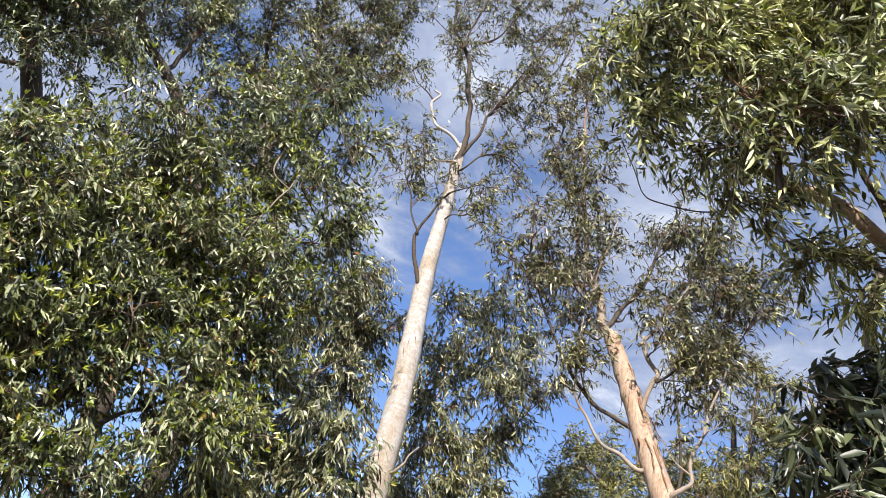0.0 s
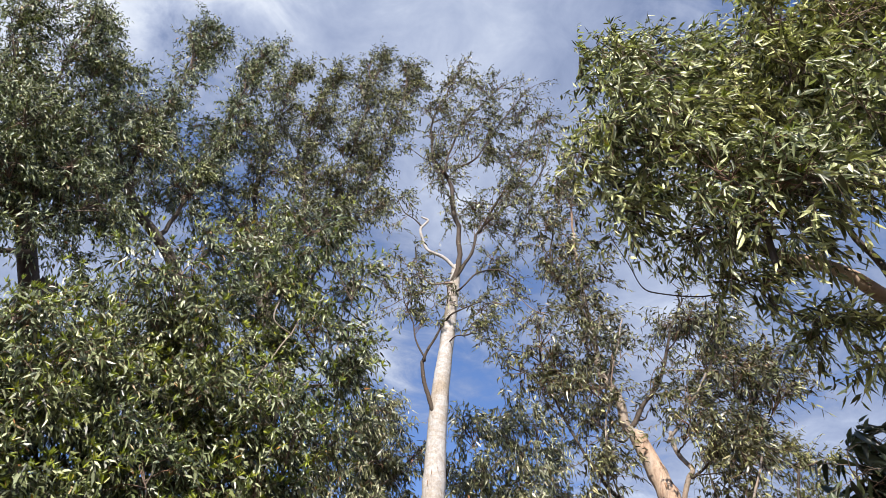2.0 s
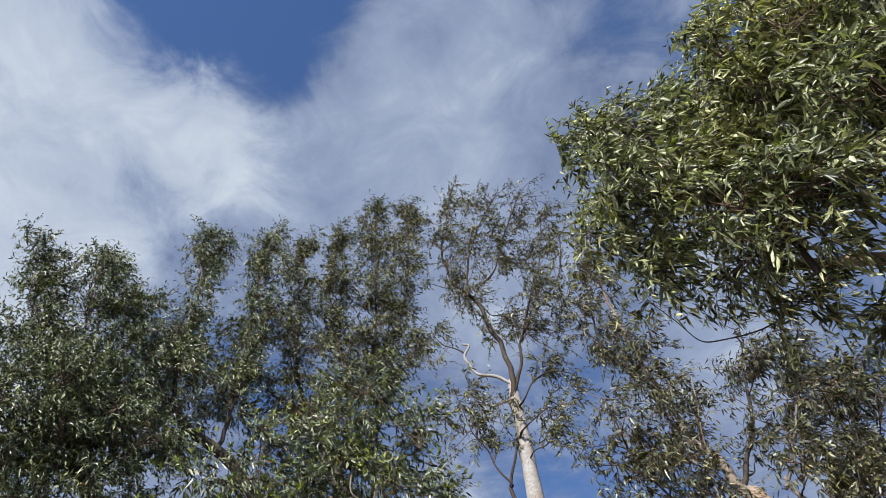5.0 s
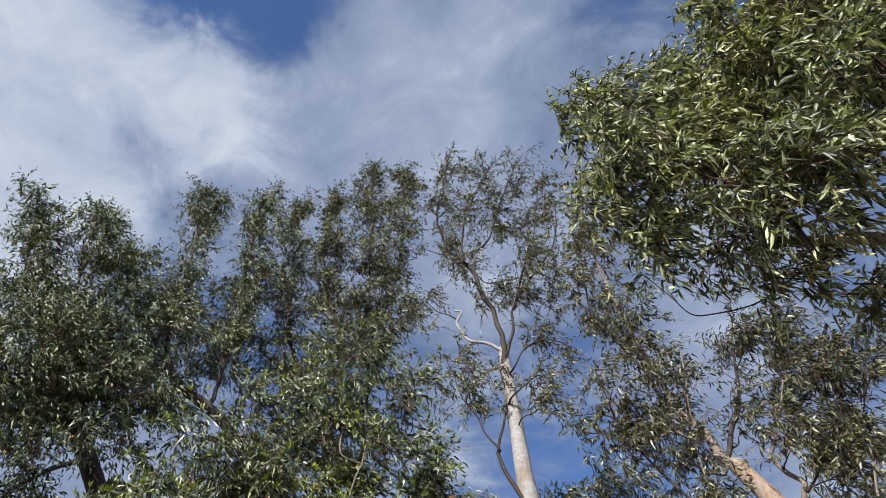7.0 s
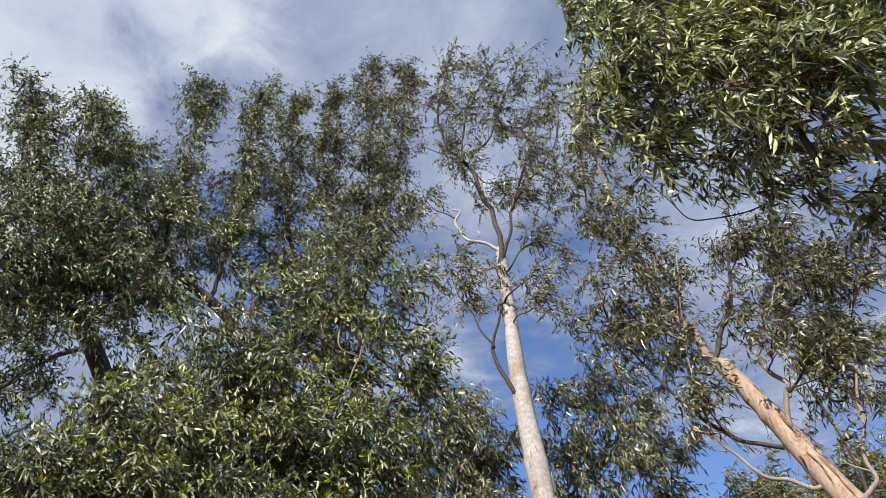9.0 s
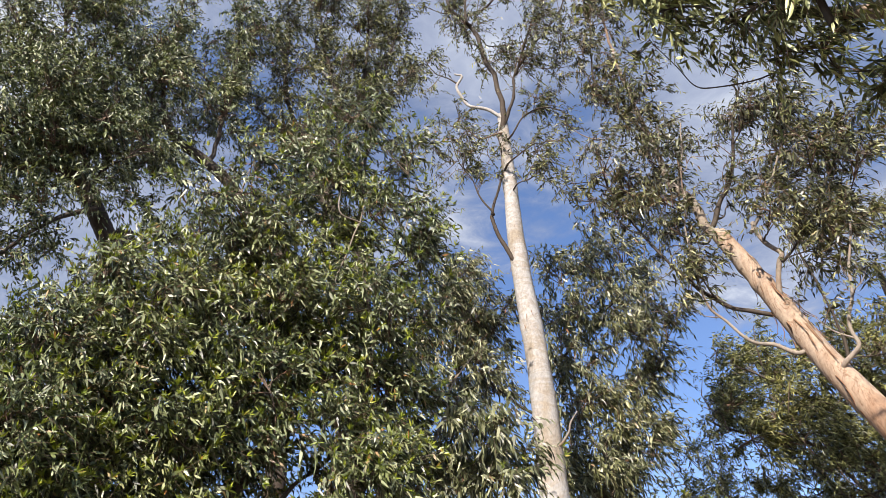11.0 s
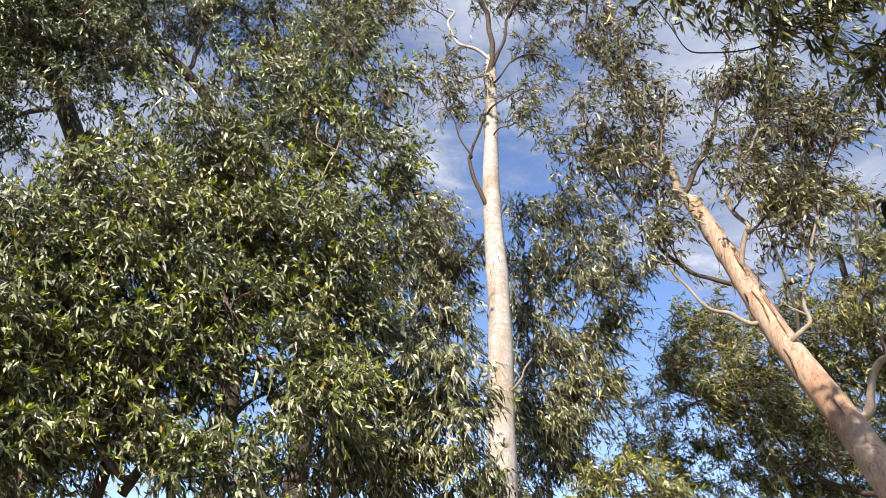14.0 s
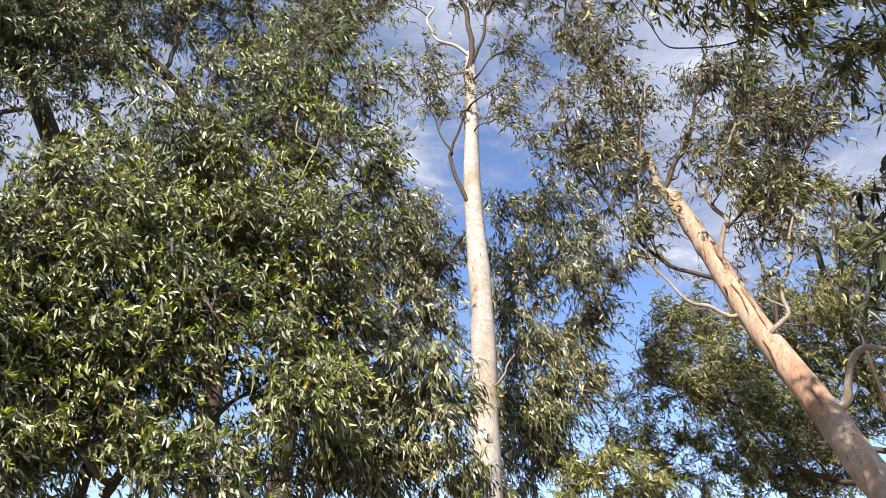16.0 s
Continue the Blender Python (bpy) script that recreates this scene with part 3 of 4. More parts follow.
lean = Gum("leaning gum with tan trunk and peeling bark strips", (4.95, 5.6, 0.0), 12, (0.095, 0.022), LEAF_BROWNISH, BARK_PINK, sprigs=5, per_sprig=10, sprig_len=0.38, wind=0.3)
lean.trunk([(4.75, 5.8, 1.2)] + [(4.07, 6.24, 3.05), (3.94, 6.62, 3.89), (3.73, 6.96, 4.75), (3.57, 7.22, 5.58), (3.44, 7.39, 6.19), (3.25, 7.53, 6.84)], 0.19, 0.095, collars=((5.6, 0.1), (6.0, 0.14), (6.3, 0.12)), strips=((5.2, 6.4, 34, 0.8), (3.6, 5.2, 14, 0.8)))
lean.limb([(3.17, 7.56, 6.92), (3.06, 7.61, 7.40), (2.91, 7.67, 7.74), (2.85, 7.69, 8.11), (2.78, 7.71, 8.71), (2.68, 7.75, 9.69), (2.59, 7.78, 10.94), (2.69, 7.75, 12.46)], 0.075, 0.012, BARK_GREY, leafy=0.3, dense=9, reach=0.4, subs=6, sub_len=0.7)
lean.limb([(2.78, 7.71, 8.71), (2.52, 7.80, 9.28), (2.28, 7.88, 9.74), (2.32, 7.87, 10.65), (2.47, 7.82, 11.76)], 0.03, 0.01, BARK_BROWN_SHADED, leafy=0.25, dense=9, reach=0.4, subs=4, sub_len=0.6)
lean.limb([(3.24, 7.53, 6.98), (3.38, 7.47, 7.31), (3.59, 7.37, 7.71), (3.74, 7.30, 8.33), (3.96, 7.18, 8.95)], 0.042, 0.012, BARK_BROWN_SHADED, leafy=0.3, dense=7, reach=0.35, subs=4, sub_len=0.6)
lean.limb([(3.54, 7.18, 5.72), (3.58, 7.15, 5.87), (3.66, 7.12, 6.14), (3.69, 7.10, 6.24), (3.58, 7.16, 6.41), (3.53, 7.18, 6.58), (3.52, 7.18, 6.73)], 0.036, 0.022, BARK_GREY)
lean.limb([(3.50, 7.20, 6.62), (3.65, 7.12, 6.88), (3.92, 6.97, 7.42), (4.09, 6.88, 7.79), (4.31, 6.74, 8.33)], 0.022, 0.008, BARK_GREY, leafy=0.4, dense=7, reach=0.35, subs=3, sub_len=0.55)
lean.limb([(3.70, 7.09, 6.14), (3.94, 6.96, 6.41), (4.24, 6.78, 6.88), (4.54, 6.59, 7.37)], 0.022, 0.008, BARK_BROWN_SHADED, leafy=0.3, dense=8, reach=0.4, subs=4, sub_len=0.6)
lean.limb([(3.50, 7.31, 5.56), (3.28, 7.41, 5.70), (3.07, 7.50, 5.84), (2.85, 7.58, 6.13), (2.67, 7.65, 6.47), (2.43, 7.73, 6.93), (2.26, 7.78, 7.42), (2.12, 7.82, 7.94), (2.06, 7.83, 8.57)], 0.034, 0.01, BARK_BROWN_SHADED, leafy=0.4, dense=5, reach=0.35, subs=5, sub_len=0.5)
lean.limb([(3.50, 7.08, 4.99), (3.33, 7.17, 5.13), (3.12, 7.26, 5.25), (2.93, 7.33, 5.55), (2.83, 7.37, 5.82), (2.79, 7.39, 6.35), (2.83, 7.38, 6.98), (2.94, 7.33, 7.65), (3.10, 7.27, 8.47)], 0.028, 0.007, BARK_GREY, leafy=0.55, dense=4, reach=0.25, subs=3, sub_len=0.4)
lean.limb([(3.06, 7.50, 6.68), (2.94, 7.55, 6.76), (2.80, 7.60, 6.98), (2.88, 7.57, 7.30), (3.04, 7.51, 8.18)], 0.02, 0.008, BARK_BROWN_SHADED, leafy=0.5, dense=5, reach=0.3, subs=2, sub_len=0.4)
lean.limb([(3.76, 6.78, 4.69), (3.84, 6.73, 4.78), (3.91, 6.69, 4.88), (3.90, 6.70, 5.08), (3.98, 6.65, 5.39), (4.10, 6.58, 5.77), (4.19, 6.52, 6.17)], 0.03, 0.012, BARK_GREY, leafy=0.6, dense=6, reach=0.35, subs=2, sub_len=0.5)
lean.limb([(4.1, 6.5, 3.85), (4.11, 6.36, 4.02), (4.16, 6.2, 4.2), (4.2, 6.1, 4.24), (4.22, 6.0, 4.2), (4.25, 5.8, 4.1), (4.3, 5.5, 3.98)], 0.05, 0.016, BARK_GREY)
lean.limb([(2.19, 7.90, 8.84), (2.05, 7.94, 8.91), (1.88, 7.98, 9.08), (1.75, 8.01, 9.31)], 0.012, 0.004, BARK_GREY, leafy=0.6, dense=4, reach=0.2)
lean.limb([(2.17, 7.91, 7.96), (1.94, 7.97, 8.12), (1.69, 8.02, 8.19), (1.48, 8.07, 8.33)], 0.012, 0.004, BARK_BROWN_SHADED, leafy=0.4, dense=6, reach=0.2)
lean.crown([(2.54, 8.23, 10.22), (2.82, 7.62, 8.69), (2.78, 7.64, 9.33), (2.33, 7.73, 9.45), (2.84, 8.10, 8.07), (2.58, 8.19, 7.76), (2.60, 7.31, 7.23), (2.49, 8.15, 12.28), (2.55, 7.73, 11.12), (1.72, 7.68, 7.59), (2.07, 7.52, 8.04), (2.19, 7.69, 10.57), (2.09, 8.08, 8.05), (2.08, 7.96, 8.88), (2.41, 7.86, 7.93), (2.79, 8.00, 12.94), (2.10, 7.62, 7.33), (2.68, 7.66, 8.21), (2.60, 7.76, 8.84), (2.89, 7.78, 7.04)], 0.26, 9, 0.014)
lean.crown([(4.11, 6.65, 6.17), (4.05, 7.16, 7.30), (4.34, 6.71, 6.50), (4.11, 7.08, 6.14), (4.58, 6.87, 7.39), (4.43, 7.14, 7.23), (4.19, 7.00, 7.94), (4.54, 6.22, 7.34), (4.05, 7.28, 8.47), (3.53, 6.72, 6.56), (4.58, 7.07, 7.98), (4.04, 6.50, 8.00), (3.83, 7.40, 8.64), (4.16, 6.75, 6.56), (4.39, 6.19, 6.86), (3.98, 6.92, 7.60), (4.59, 7.00, 7.24), (3.88, 6.96, 8.41), (3.92, 6.70, 6.62), (3.67, 6.96, 7.13), (4.03, 6.41, 7.24), (4.02, 6.87, 6.31)], 0.27, 10, 0.014)
lean.crown([(2.66, 7.29, 6.09), (2.93, 7.50, 6.24)], 0.2, 8, 0.012)
lean.grow()

bush = Gum("bushy young gum with dense olive-green leaves", (-3.2, 7.6, 0.0), 13, (0.108, 0.026), LEAF_OLIVE, BARK_BROWN_SHADED, sprigs=8, per_sprig=10, sprig_len=0.42, hang=0.7, wind=0.3, singles=200, young=0.42)
bush.trunk([(-2.81, 7.06, 3.04), (-2.75, 7.08, 3.27), (-2.50, 7.18, 3.62), (-2.15, 7.29, 4.05), (-1.88, 7.36, 4.69), (-1.65, 7.42, 5.53), (-1.34, 7.48, 6.72), (-1.14, 7.51, 7.44), (-1.08, 7.52, 8.38)], 0.075, 0.014)
bush.limb([(-2.55, 6.95, 3.00), (-2.46, 6.98, 3.25), (-2.36, 7.01, 3.44), (-1.99, 7.13, 3.61), (-1.77, 7.19, 3.81), (-1.54, 7.24, 4.05), (-1.09, 7.32, 4.45), (-0.91, 7.34, 4.97)], 0.05, 0.012, BARK_BROWN_SHADED)
bush.limb([(-1.37, 7.17, 6.12), (-1.19, 7.20, 6.78), (-1.08, 7.22, 7.17), (-1.02, 7.23, 7.48)], 0.017, 0.006, BARK_GREY)
bush.limb([(-0.99, 7.13, 6.12), (-0.77, 7.16, 6.41), (-0.59, 7.18, 6.71), (-0.49, 7.18, 7.21), (-0.46, 7.19, 7.30)], 0.013, 0.005, BARK_GREY)
bush.limb([(-1.31, 7.08, 7.17), (-1.30, 7.08, 7.69), (-1.39, 7.06, 8.32), (-1.56, 7.03, 8.32), (-1.80, 6.97, 8.31)], 0.011, 0.004, BARK_GREY)
bush.limb([(-2.41, 6.78, 7.29), (-2.38, 6.80, 7.64), (-2.27, 6.83, 7.99)], 0.011, 0.004, BARK_GREY)
bush.limb([(-2.43, 6.99, 3.56), (-2.80, 6.85, 4.16), (-3.08, 6.73, 4.86), (-3.27, 6.64, 5.57), (-3.32, 6.61, 6.03)], 0.035, 0.01, BARK_BROWN_SHADED)
bush.limb([(-2.61, 6.71, 3.19), (-3.16, 6.47, 3.74), (-3.60, 6.23, 4.16), (-3.85, 6.08, 4.73)], 0.035, 0.01, BARK_BROWN_SHADED)
bush.crown([(-3.29, 6.51, 5.03), (-4.21, 6.70, 5.03), (-3.11, 7.06, 3.87), (-1.21, 7.79, 7.11), (-2.93, 6.47, 5.08), (-2.68, 7.08, 5.29), (-2.97, 6.80, 6.31), (-1.55, 7.45, 6.86), (-3.39, 6.32, 5.26), (-2.93, 6.21, 5.58), (-1.92, 7.05, 4.15), (-2.77, 7.00, 4.84), (-2.99, 7.12, 7.02), (-2.72, 6.48, 7.04), (-3.79, 6.40, 4.51), (-3.59, 5.87, 3.00), (-0.51, 6.89, 7.91), (-2.25, 7.15, 4.64), (-3.53, 6.19, 3.52), (-4.67, 6.24, 5.03), (-1.45, 7.17, 8.24), (-3.37, 6.39, 5.64), (-3.03, 6.65, 3.52), (-1.98, 7.68, 6.07)], 0.36, 9, 0.016)
bush.crown([(-1.99, 7.48, 7.47), (-1.34, 7.59, 7.89), (-2.58, 7.50, 6.38), (-3.37, 6.46, 4.01), (-3.78, 6.16, 3.92), (-3.39, 5.98, 3.99), (-2.23, 7.44, 5.94), (-1.71, 7.34, 5.38), (-3.13, 7.30, 4.37), (-3.81, 5.76, 3.67), (-4.57, 6.46, 4.91), (-2.20, 7.16, 4.04), (-1.25, 7.02, 6.01), (-1.90, 7.31, 5.55), (-0.55, 7.30, 6.48), (-1.51, 7.09, 7.49), (-3.33, 7.02, 4.56), (-0.21, 7.00, 6.46), (-3.86, 5.97, 5.07), (-3.46, 6.14, 5.96), (-0.70, 7.00, 5.66), (-4.35, 6.10, 4.00), (-0.32, 7.58, 5.98), (-2.69, 6.77, 3.41)], 0.36, 9, 0.016)
bush.crown([(-4.48, 6.47, 5.30), (-1.01, 6.92, 5.71), (-1.88, 6.60, 4.77), (-3.44, 6.24, 4.59), (-2.19, 6.87, 5.11), (-1.75, 6.68, 4.44), (-1.49, 7.42, 7.22), (-3.56, 6.11, 3.25), (-2.00, 7.11, 8.16), (-3.90, 5.81, 3.98), (-3.35, 6.35, 4.24), (-2.55, 7.18, 3.99), (-2.22, 7.61, 8.14), (-0.84, 7.71, 5.61), (-3.86, 5.71, 3.10), (-0.84, 7.34, 8.82), (-1.68, 6.79, 5.88), (-2.73, 6.43, 4.23), (-3.72, 5.75, 4.21), (-3.56, 7.05, 3.51), (-2.31, 6.74, 4.88), (-3.44, 7.05, 4.27), (-2.67, 6.97, 6.38), (-0.98, 7.56, 6.36)], 0.36, 9, 0.016)
bush.crown([(-1.91, 6.88, 5.88), (-2.92, 6.66, 4.60), (-0.39, 7.87, 7.68), (-4.28, 5.97, 3.85), (-2.38, 7.01, 6.58), (-1.88, 7.38, 5.16), (-1.93, 7.57, 9.05), (-0.94, 7.01, 5.04), (-2.55, 6.83, 6.71), (-4.44, 5.86, 4.64), (-3.66, 6.66, 3.81), (-3.33, 6.31, 3.17), (-2.09, 6.72, 6.61), (-2.40, 6.59, 6.94), (-4.21, 6.65, 3.82), (-2.45, 6.52, 5.38), (-3.38, 6.55, 6.04), (-2.69, 6.69, 5.87), (-1.50, 7.40, 5.83), (-1.89, 7.09, 6.50), (-1.18, 6.88, 8.52), (-2.47, 6.50, 4.09), (-3.24, 6.29, 4.58), (-0.87, 7.89, 8.38)], 0.36, 9, 0.016)
bush.crown([(-4.37, 6.14, 4.35), (-2.96, 6.84, 5.67), (-3.29, 6.95, 3.80), (-3.52, 6.51, 4.96), (-2.96, 6.20, 5.24), (-3.45, 6.90, 6.77), (-0.91, 6.80, 6.86), (-1.09, 7.53, 8.49), (-3.83, 5.94, 3.25), (-4.10, 6.75, 5.70), (-2.26, 6.77, 4.21), (-3.74, 6.23, 4.84), (-3.35, 6.26, 3.37), (-2.22, 6.66, 7.50), (-1.14, 7.34, 5.41), (-3.94, 6.53, 4.29), (-4.33, 6.56, 3.14), (-2.64, 6.68, 3.68), (-2.35, 6.77, 4.40), (-4.18, 6.07, 3.49), (-3.63, 6.07, 5.13), (-3.57, 6.18, 3.81), (-3.87, 6.74, 5.83), (-1.31, 7.24, 5.10)], 0.36, 9, 0.016)
bush.crown([(-2.14, 8.35, 6.82), (-3.36, 7.18, 4.90), (-4.24, 7.15, 3.54), (-3.59, 7.88, 6.36), (-2.19, 7.66, 5.78), (-2.99, 7.67, 5.70), (-2.49, 7.57, 4.79), (-3.32, 7.61, 4.21), (-4.63, 6.46, 4.34), (-4.45, 6.72, 4.07), (-3.99, 7.63, 3.33), (-4.67, 7.32, 5.55), (-3.43, 7.96, 4.07), (-4.66, 6.94, 4.77), (-3.62, 7.72, 3.41), (-2.80, 7.91, 4.02), (-2.51, 7.62, 6.34), (-4.65, 6.56, 4.87), (-3.96, 7.53, 6.04), (-3.84, 6.92, 5.11), (-3.82, 6.92, 4.70), (-2.72, 7.98, 7.27), (-2.93, 7.83, 4.98), (-3.70, 7.37, 4.47)], 0.5, 12, 0.016)
bush.crown([(-4.28, 6.91, 3.06), (-2.65, 7.89, 4.64), (-3.68, 7.26, 3.58), (-1.86, 8.34, 6.06), (-4.90, 7.17, 3.75), (-3.37, 7.53, 5.64), (-4.29, 7.30, 4.40)], 0.5, 12, 0.016)
bush.crown([(-2.02, 6.82, 3.13), (-1.06, 6.81, 4.45), (-2.24, 6.84, 3.29), (-0.89, 7.01, 3.89), (-0.80, 7.35, 5.02), (-0.57, 7.49, 4.85), (-1.36, 7.47, 3.92), (-1.38, 7.41, 5.23), (-0.76, 6.86, 3.96), (-1.21, 6.81, 4.05), (-1.47, 6.94, 3.29)], 0.34, 14, 0.014)
bush.grow()

sapling = Gum("low leafy gum sapling with hanging pale grey-green leaves", (-0.8, 8.2, 0.0), 33, (0.13, 0.027), LEAF_GREY, BARK_GREY, sprigs=9, per_sprig=10, sprig_len=0.45, hang=1.1, lift=0.1, young=0.05)
sapling.trunk([(-0.82, 8.16, 3.17), (-0.63, 8.18, 3.76), (-0.43, 8.19, 4.40), (-0.14, 8.20, 5.10)], 0.07, 0.014)
sapling.limb([(-0.19, 8.00, 4.74), (-0.14, 8.00, 5.09), (0.05, 8.00, 5.45), (0.31, 7.99, 5.76)], 0.014, 0.005, BARK_GREY)
sapling.crown([(0.16, 7.64, 4.62), (-0.54, 8.10, 4.15), (-0.07, 8.14, 3.55), (-0.94, 8.71, 3.65), (0.66, 8.10, 3.44), (-0.27, 8.61, 5.04), (-0.71, 8.11, 3.87), (-0.17, 8.41, 3.95), (-0.77, 8.22, 4.61), (0.21, 8.22, 3.86), (0.41, 7.79, 4.28), (-0.44, 8.23, 3.58), (0.01, 8.34, 4.42), (-1.35, 8.13, 3.43)], 0.38, 12, 0.014)
sapling.grow()

grey = Gum("gum with drooping grey-green leaves behind the white trunk", (1.4, 12.3, 0.0), 14, (0.14, 0.03), LEAF_GREY, BARK_BROWN_SHADED, sprigs=6, per_sprig=10, sprig_len=0.5, hang=0.9, lift=0.2, stem=0.01)
grey.trunk([(1.42, 12.3, 3.0), (1.45, 12.2, 5.5), (1.4, 12.2, 7.4), (1.6, 12.1, 8.6)], 0.13, 0.03)
grey.limb([(1.44, 11.91, 6.33), (0.87, 11.97, 6.75), (0.27, 12.00, 7.39), (-0.14, 12.00, 7.82)], 0.03, 0.01, BARK_BROWN_SHADED)
grey.limb([(-0.67, 11.78, 6.52), (-0.21, 11.80, 6.95), (0.21, 11.80, 7.51), (0.55, 11.79, 7.96)], 0.022, 0.008, BARK_GREY)
grey.limb([(1.56, 11.90, 7.16), (2.17, 11.80, 7.80), (2.90, 11.64, 8.44), (3.52, 11.47, 8.84)], 0.03, 0.01, BARK_BROWN_SHADED)
grey.limb([(1.50, 11.91, 5.16), (1.96, 11.84, 5.34), (2.29, 11.78, 4.87), (2.61, 11.71, 4.50)], 0.025, 0.008, BARK_BROWN_SHADED)
grey.crown([(3.30, 11.74, 8.81), (2.31, 11.90, 4.94), (3.12, 12.14, 7.15), (1.81, 11.24, 8.81), (2.51, 12.10, 7.92), (1.77, 11.54, 7.49), (1.62, 12.04, 4.10), (1.69, 12.43, 5.26), (2.06, 11.49, 6.98), (3.03, 11.59, 6.48), (2.57, 12.32, 4.54), (2.14, 11.20, 8.08), (1.93, 11.24, 6.35), (1.69, 11.44, 5.72), (3.21, 11.86, 5.86), (2.55, 11.68, 9.01), (1.92, 12.14, 8.26), (2.99, 11.34, 9.23), (2.99, 11.46, 8.19), (3.37, 11.73, 7.14), (2.39, 11.78, 9.59), (2.39, 11.90, 6.54), (2.74, 11.11, 5.71), (1.78, 12.43, 4.61)], 0.45, 14, 0.016)
grey.crown([(1.71, 11.49, 5.27), (2.89, 11.01, 7.41), (2.39, 11.45, 5.23), (3.54, 11.04, 7.79), (2.38, 12.40, 6.04)], 0.45, 14, 0.016)
grey.crown([(0.61, 12.46, 7.10), (0.23, 11.63, 8.35), (0.48, 11.82, 7.34), (-0.02, 12.01, 7.42), (-0.30, 11.52, 8.49), (-0.98, 12.05, 7.90), (0.70, 12.15, 8.24), (0.14, 12.43, 9.65), (0.17, 12.64, 8.66), (-0.66, 11.71, 8.00), (0.02, 12.58, 7.19)], 0.45, 15, 0.016)
grey.crown([(2.11, 11.18, 5.50), (1.98, 11.20, 4.99), (2.08, 11.71, 4.55)], 0.4, 12, 0.016)
grey.crown([(0.11, 12.35, 8.29), (-0.17, 12.09, 8.48), (-0.09, 11.86, 8.82), (0.18, 11.76, 9.33), (0.92, 11.83, 8.49), (0.50, 12.32, 9.12), (0.22, 11.76, 8.29)], 0.4, 9, 0.016)
grey.grow()

dark = Gum("far gum with fine dark olive leaves and drooping brown limbs", (7.3, 12.2, 0.0), 15, (0.11, 0.024), LEAF_SUNNY, BARK_BROWN_SHADED, shape="far", sprigs=9, per_sprig=14, sprig_len=0.5, hang=0.3, wind=0.45, stem=0.014)
dark.trunk([(7.54, 10.59, 3.93), (7.48, 10.63, 4.75), (7.25, 10.79, 6.05), (7.14, 10.86, 7.28), (7.13, 10.87, 8.39)], 0.16, 0.04)
dark.limb([(7.33, 10.49, 4.54), (6.86, 10.80, 4.65), (6.29, 11.15, 4.78), (5.98, 11.32, 5.04), (5.66, 11.48, 5.36), (5.32, 11.64, 5.69), (4.93, 11.81, 5.86), (4.44, 12.00, 6.04), (4.12, 12.12, 6.27)], 0.06, 0.014, BARK_BROWN_SHADED, leafy=0.3, dense=6, reach=0.6, subs=7, sub_len=1.0)
dark.limb([(7.19, 10.59, 5.60), (6.71, 10.90, 5.89), (6.17, 11.22, 6.09), (5.65, 11.48, 6.28), (5.15, 11.72, 6.77), (4.68, 11.91, 7.16)], 0.05, 0.012, BARK_BROWN_SHADED, leafy=0.3, dense=6, reach=0.6, subs=6, sub_len=1.0)
dark.limb([(7.06, 10.44, 4.04), (6.42, 10.84, 4.20), (6.06, 11.05, 4.41), (5.77, 11.20, 4.78), (5.56, 11.31, 5.25), (5.47, 11.35, 5.64)], 0.05, 0.012, BARK_BROWN_SHADED, leafy=0.3, dense=6, reach=0.6, subs=5, sub_len=0.9)
dark.limb([(7.17, 10.72, 5.92), (6.80, 10.96, 6.49), (6.52, 11.13, 6.97), (6.02, 11.41, 7.30)], 0.045, 0.012, BARK_BROWN_SHADED, leafy=0.3, dense=6, reach=0.6, subs=5, sub_len=0.9)
dark.limb([(7.16, 10.73, 6.51), (7.29, 10.64, 7.18), (7.30, 10.64, 7.92)], 0.04, 0.012, BARK_BROWN_SHADED, leafy=0.2, dense=6, reach=0.6, subs=4, sub_len=0.9)
dark.crown([(6.43, 11.24, 5.00), (7.57, 10.21, 5.96), (7.39, 10.90, 5.62), (7.24, 11.17, 5.09), (6.42, 11.47, 6.27), (4.64, 11.84, 5.78), (7.31, 11.21, 6.74), (4.75, 12.24, 6.57), (6.40, 11.06, 6.59), (5.88, 11.91, 5.96), (7.37, 10.52, 6.57), (5.65, 12.29, 7.16), (5.99, 11.57, 7.06), (6.78, 10.99, 5.50), (6.50, 10.94, 5.95), (5.04, 11.70, 6.16), (5.63, 12.52, 6.13), (4.99, 12.43, 7.40), (6.28, 11.50, 5.60), (7.12, 10.43, 6.05), (5.59, 11.42, 6.17), (5.92, 11.48, 5.20)], 0.5, 13, 0.016)
dark.grow()

olive = Gum("sunlit far gum with feathery olive leaves", (5.6, 13.6, 0.0), 26, (0.11, 0.023), LEAF_SUNNY, BARK_BROWN_SHADED, shape="far", sprigs=10, per_sprig=13, sprig_len=0.45, hang=0.3, wind=0.2, stem=0.012)
olive.trunk([(6.69, 12.86, 4.20), (6.48, 12.97, 4.79), (6.25, 13.09, 5.41), (6.00, 13.20, 6.07)], 0.1, 0.03)
olive.limb([(6.50, 12.74, 4.45), (6.40, 12.79, 4.84), (6.23, 12.87, 5.25), (5.94, 13.01, 5.59), (5.63, 13.14, 5.93)], 0.04, 0.012, BARK_GREY)
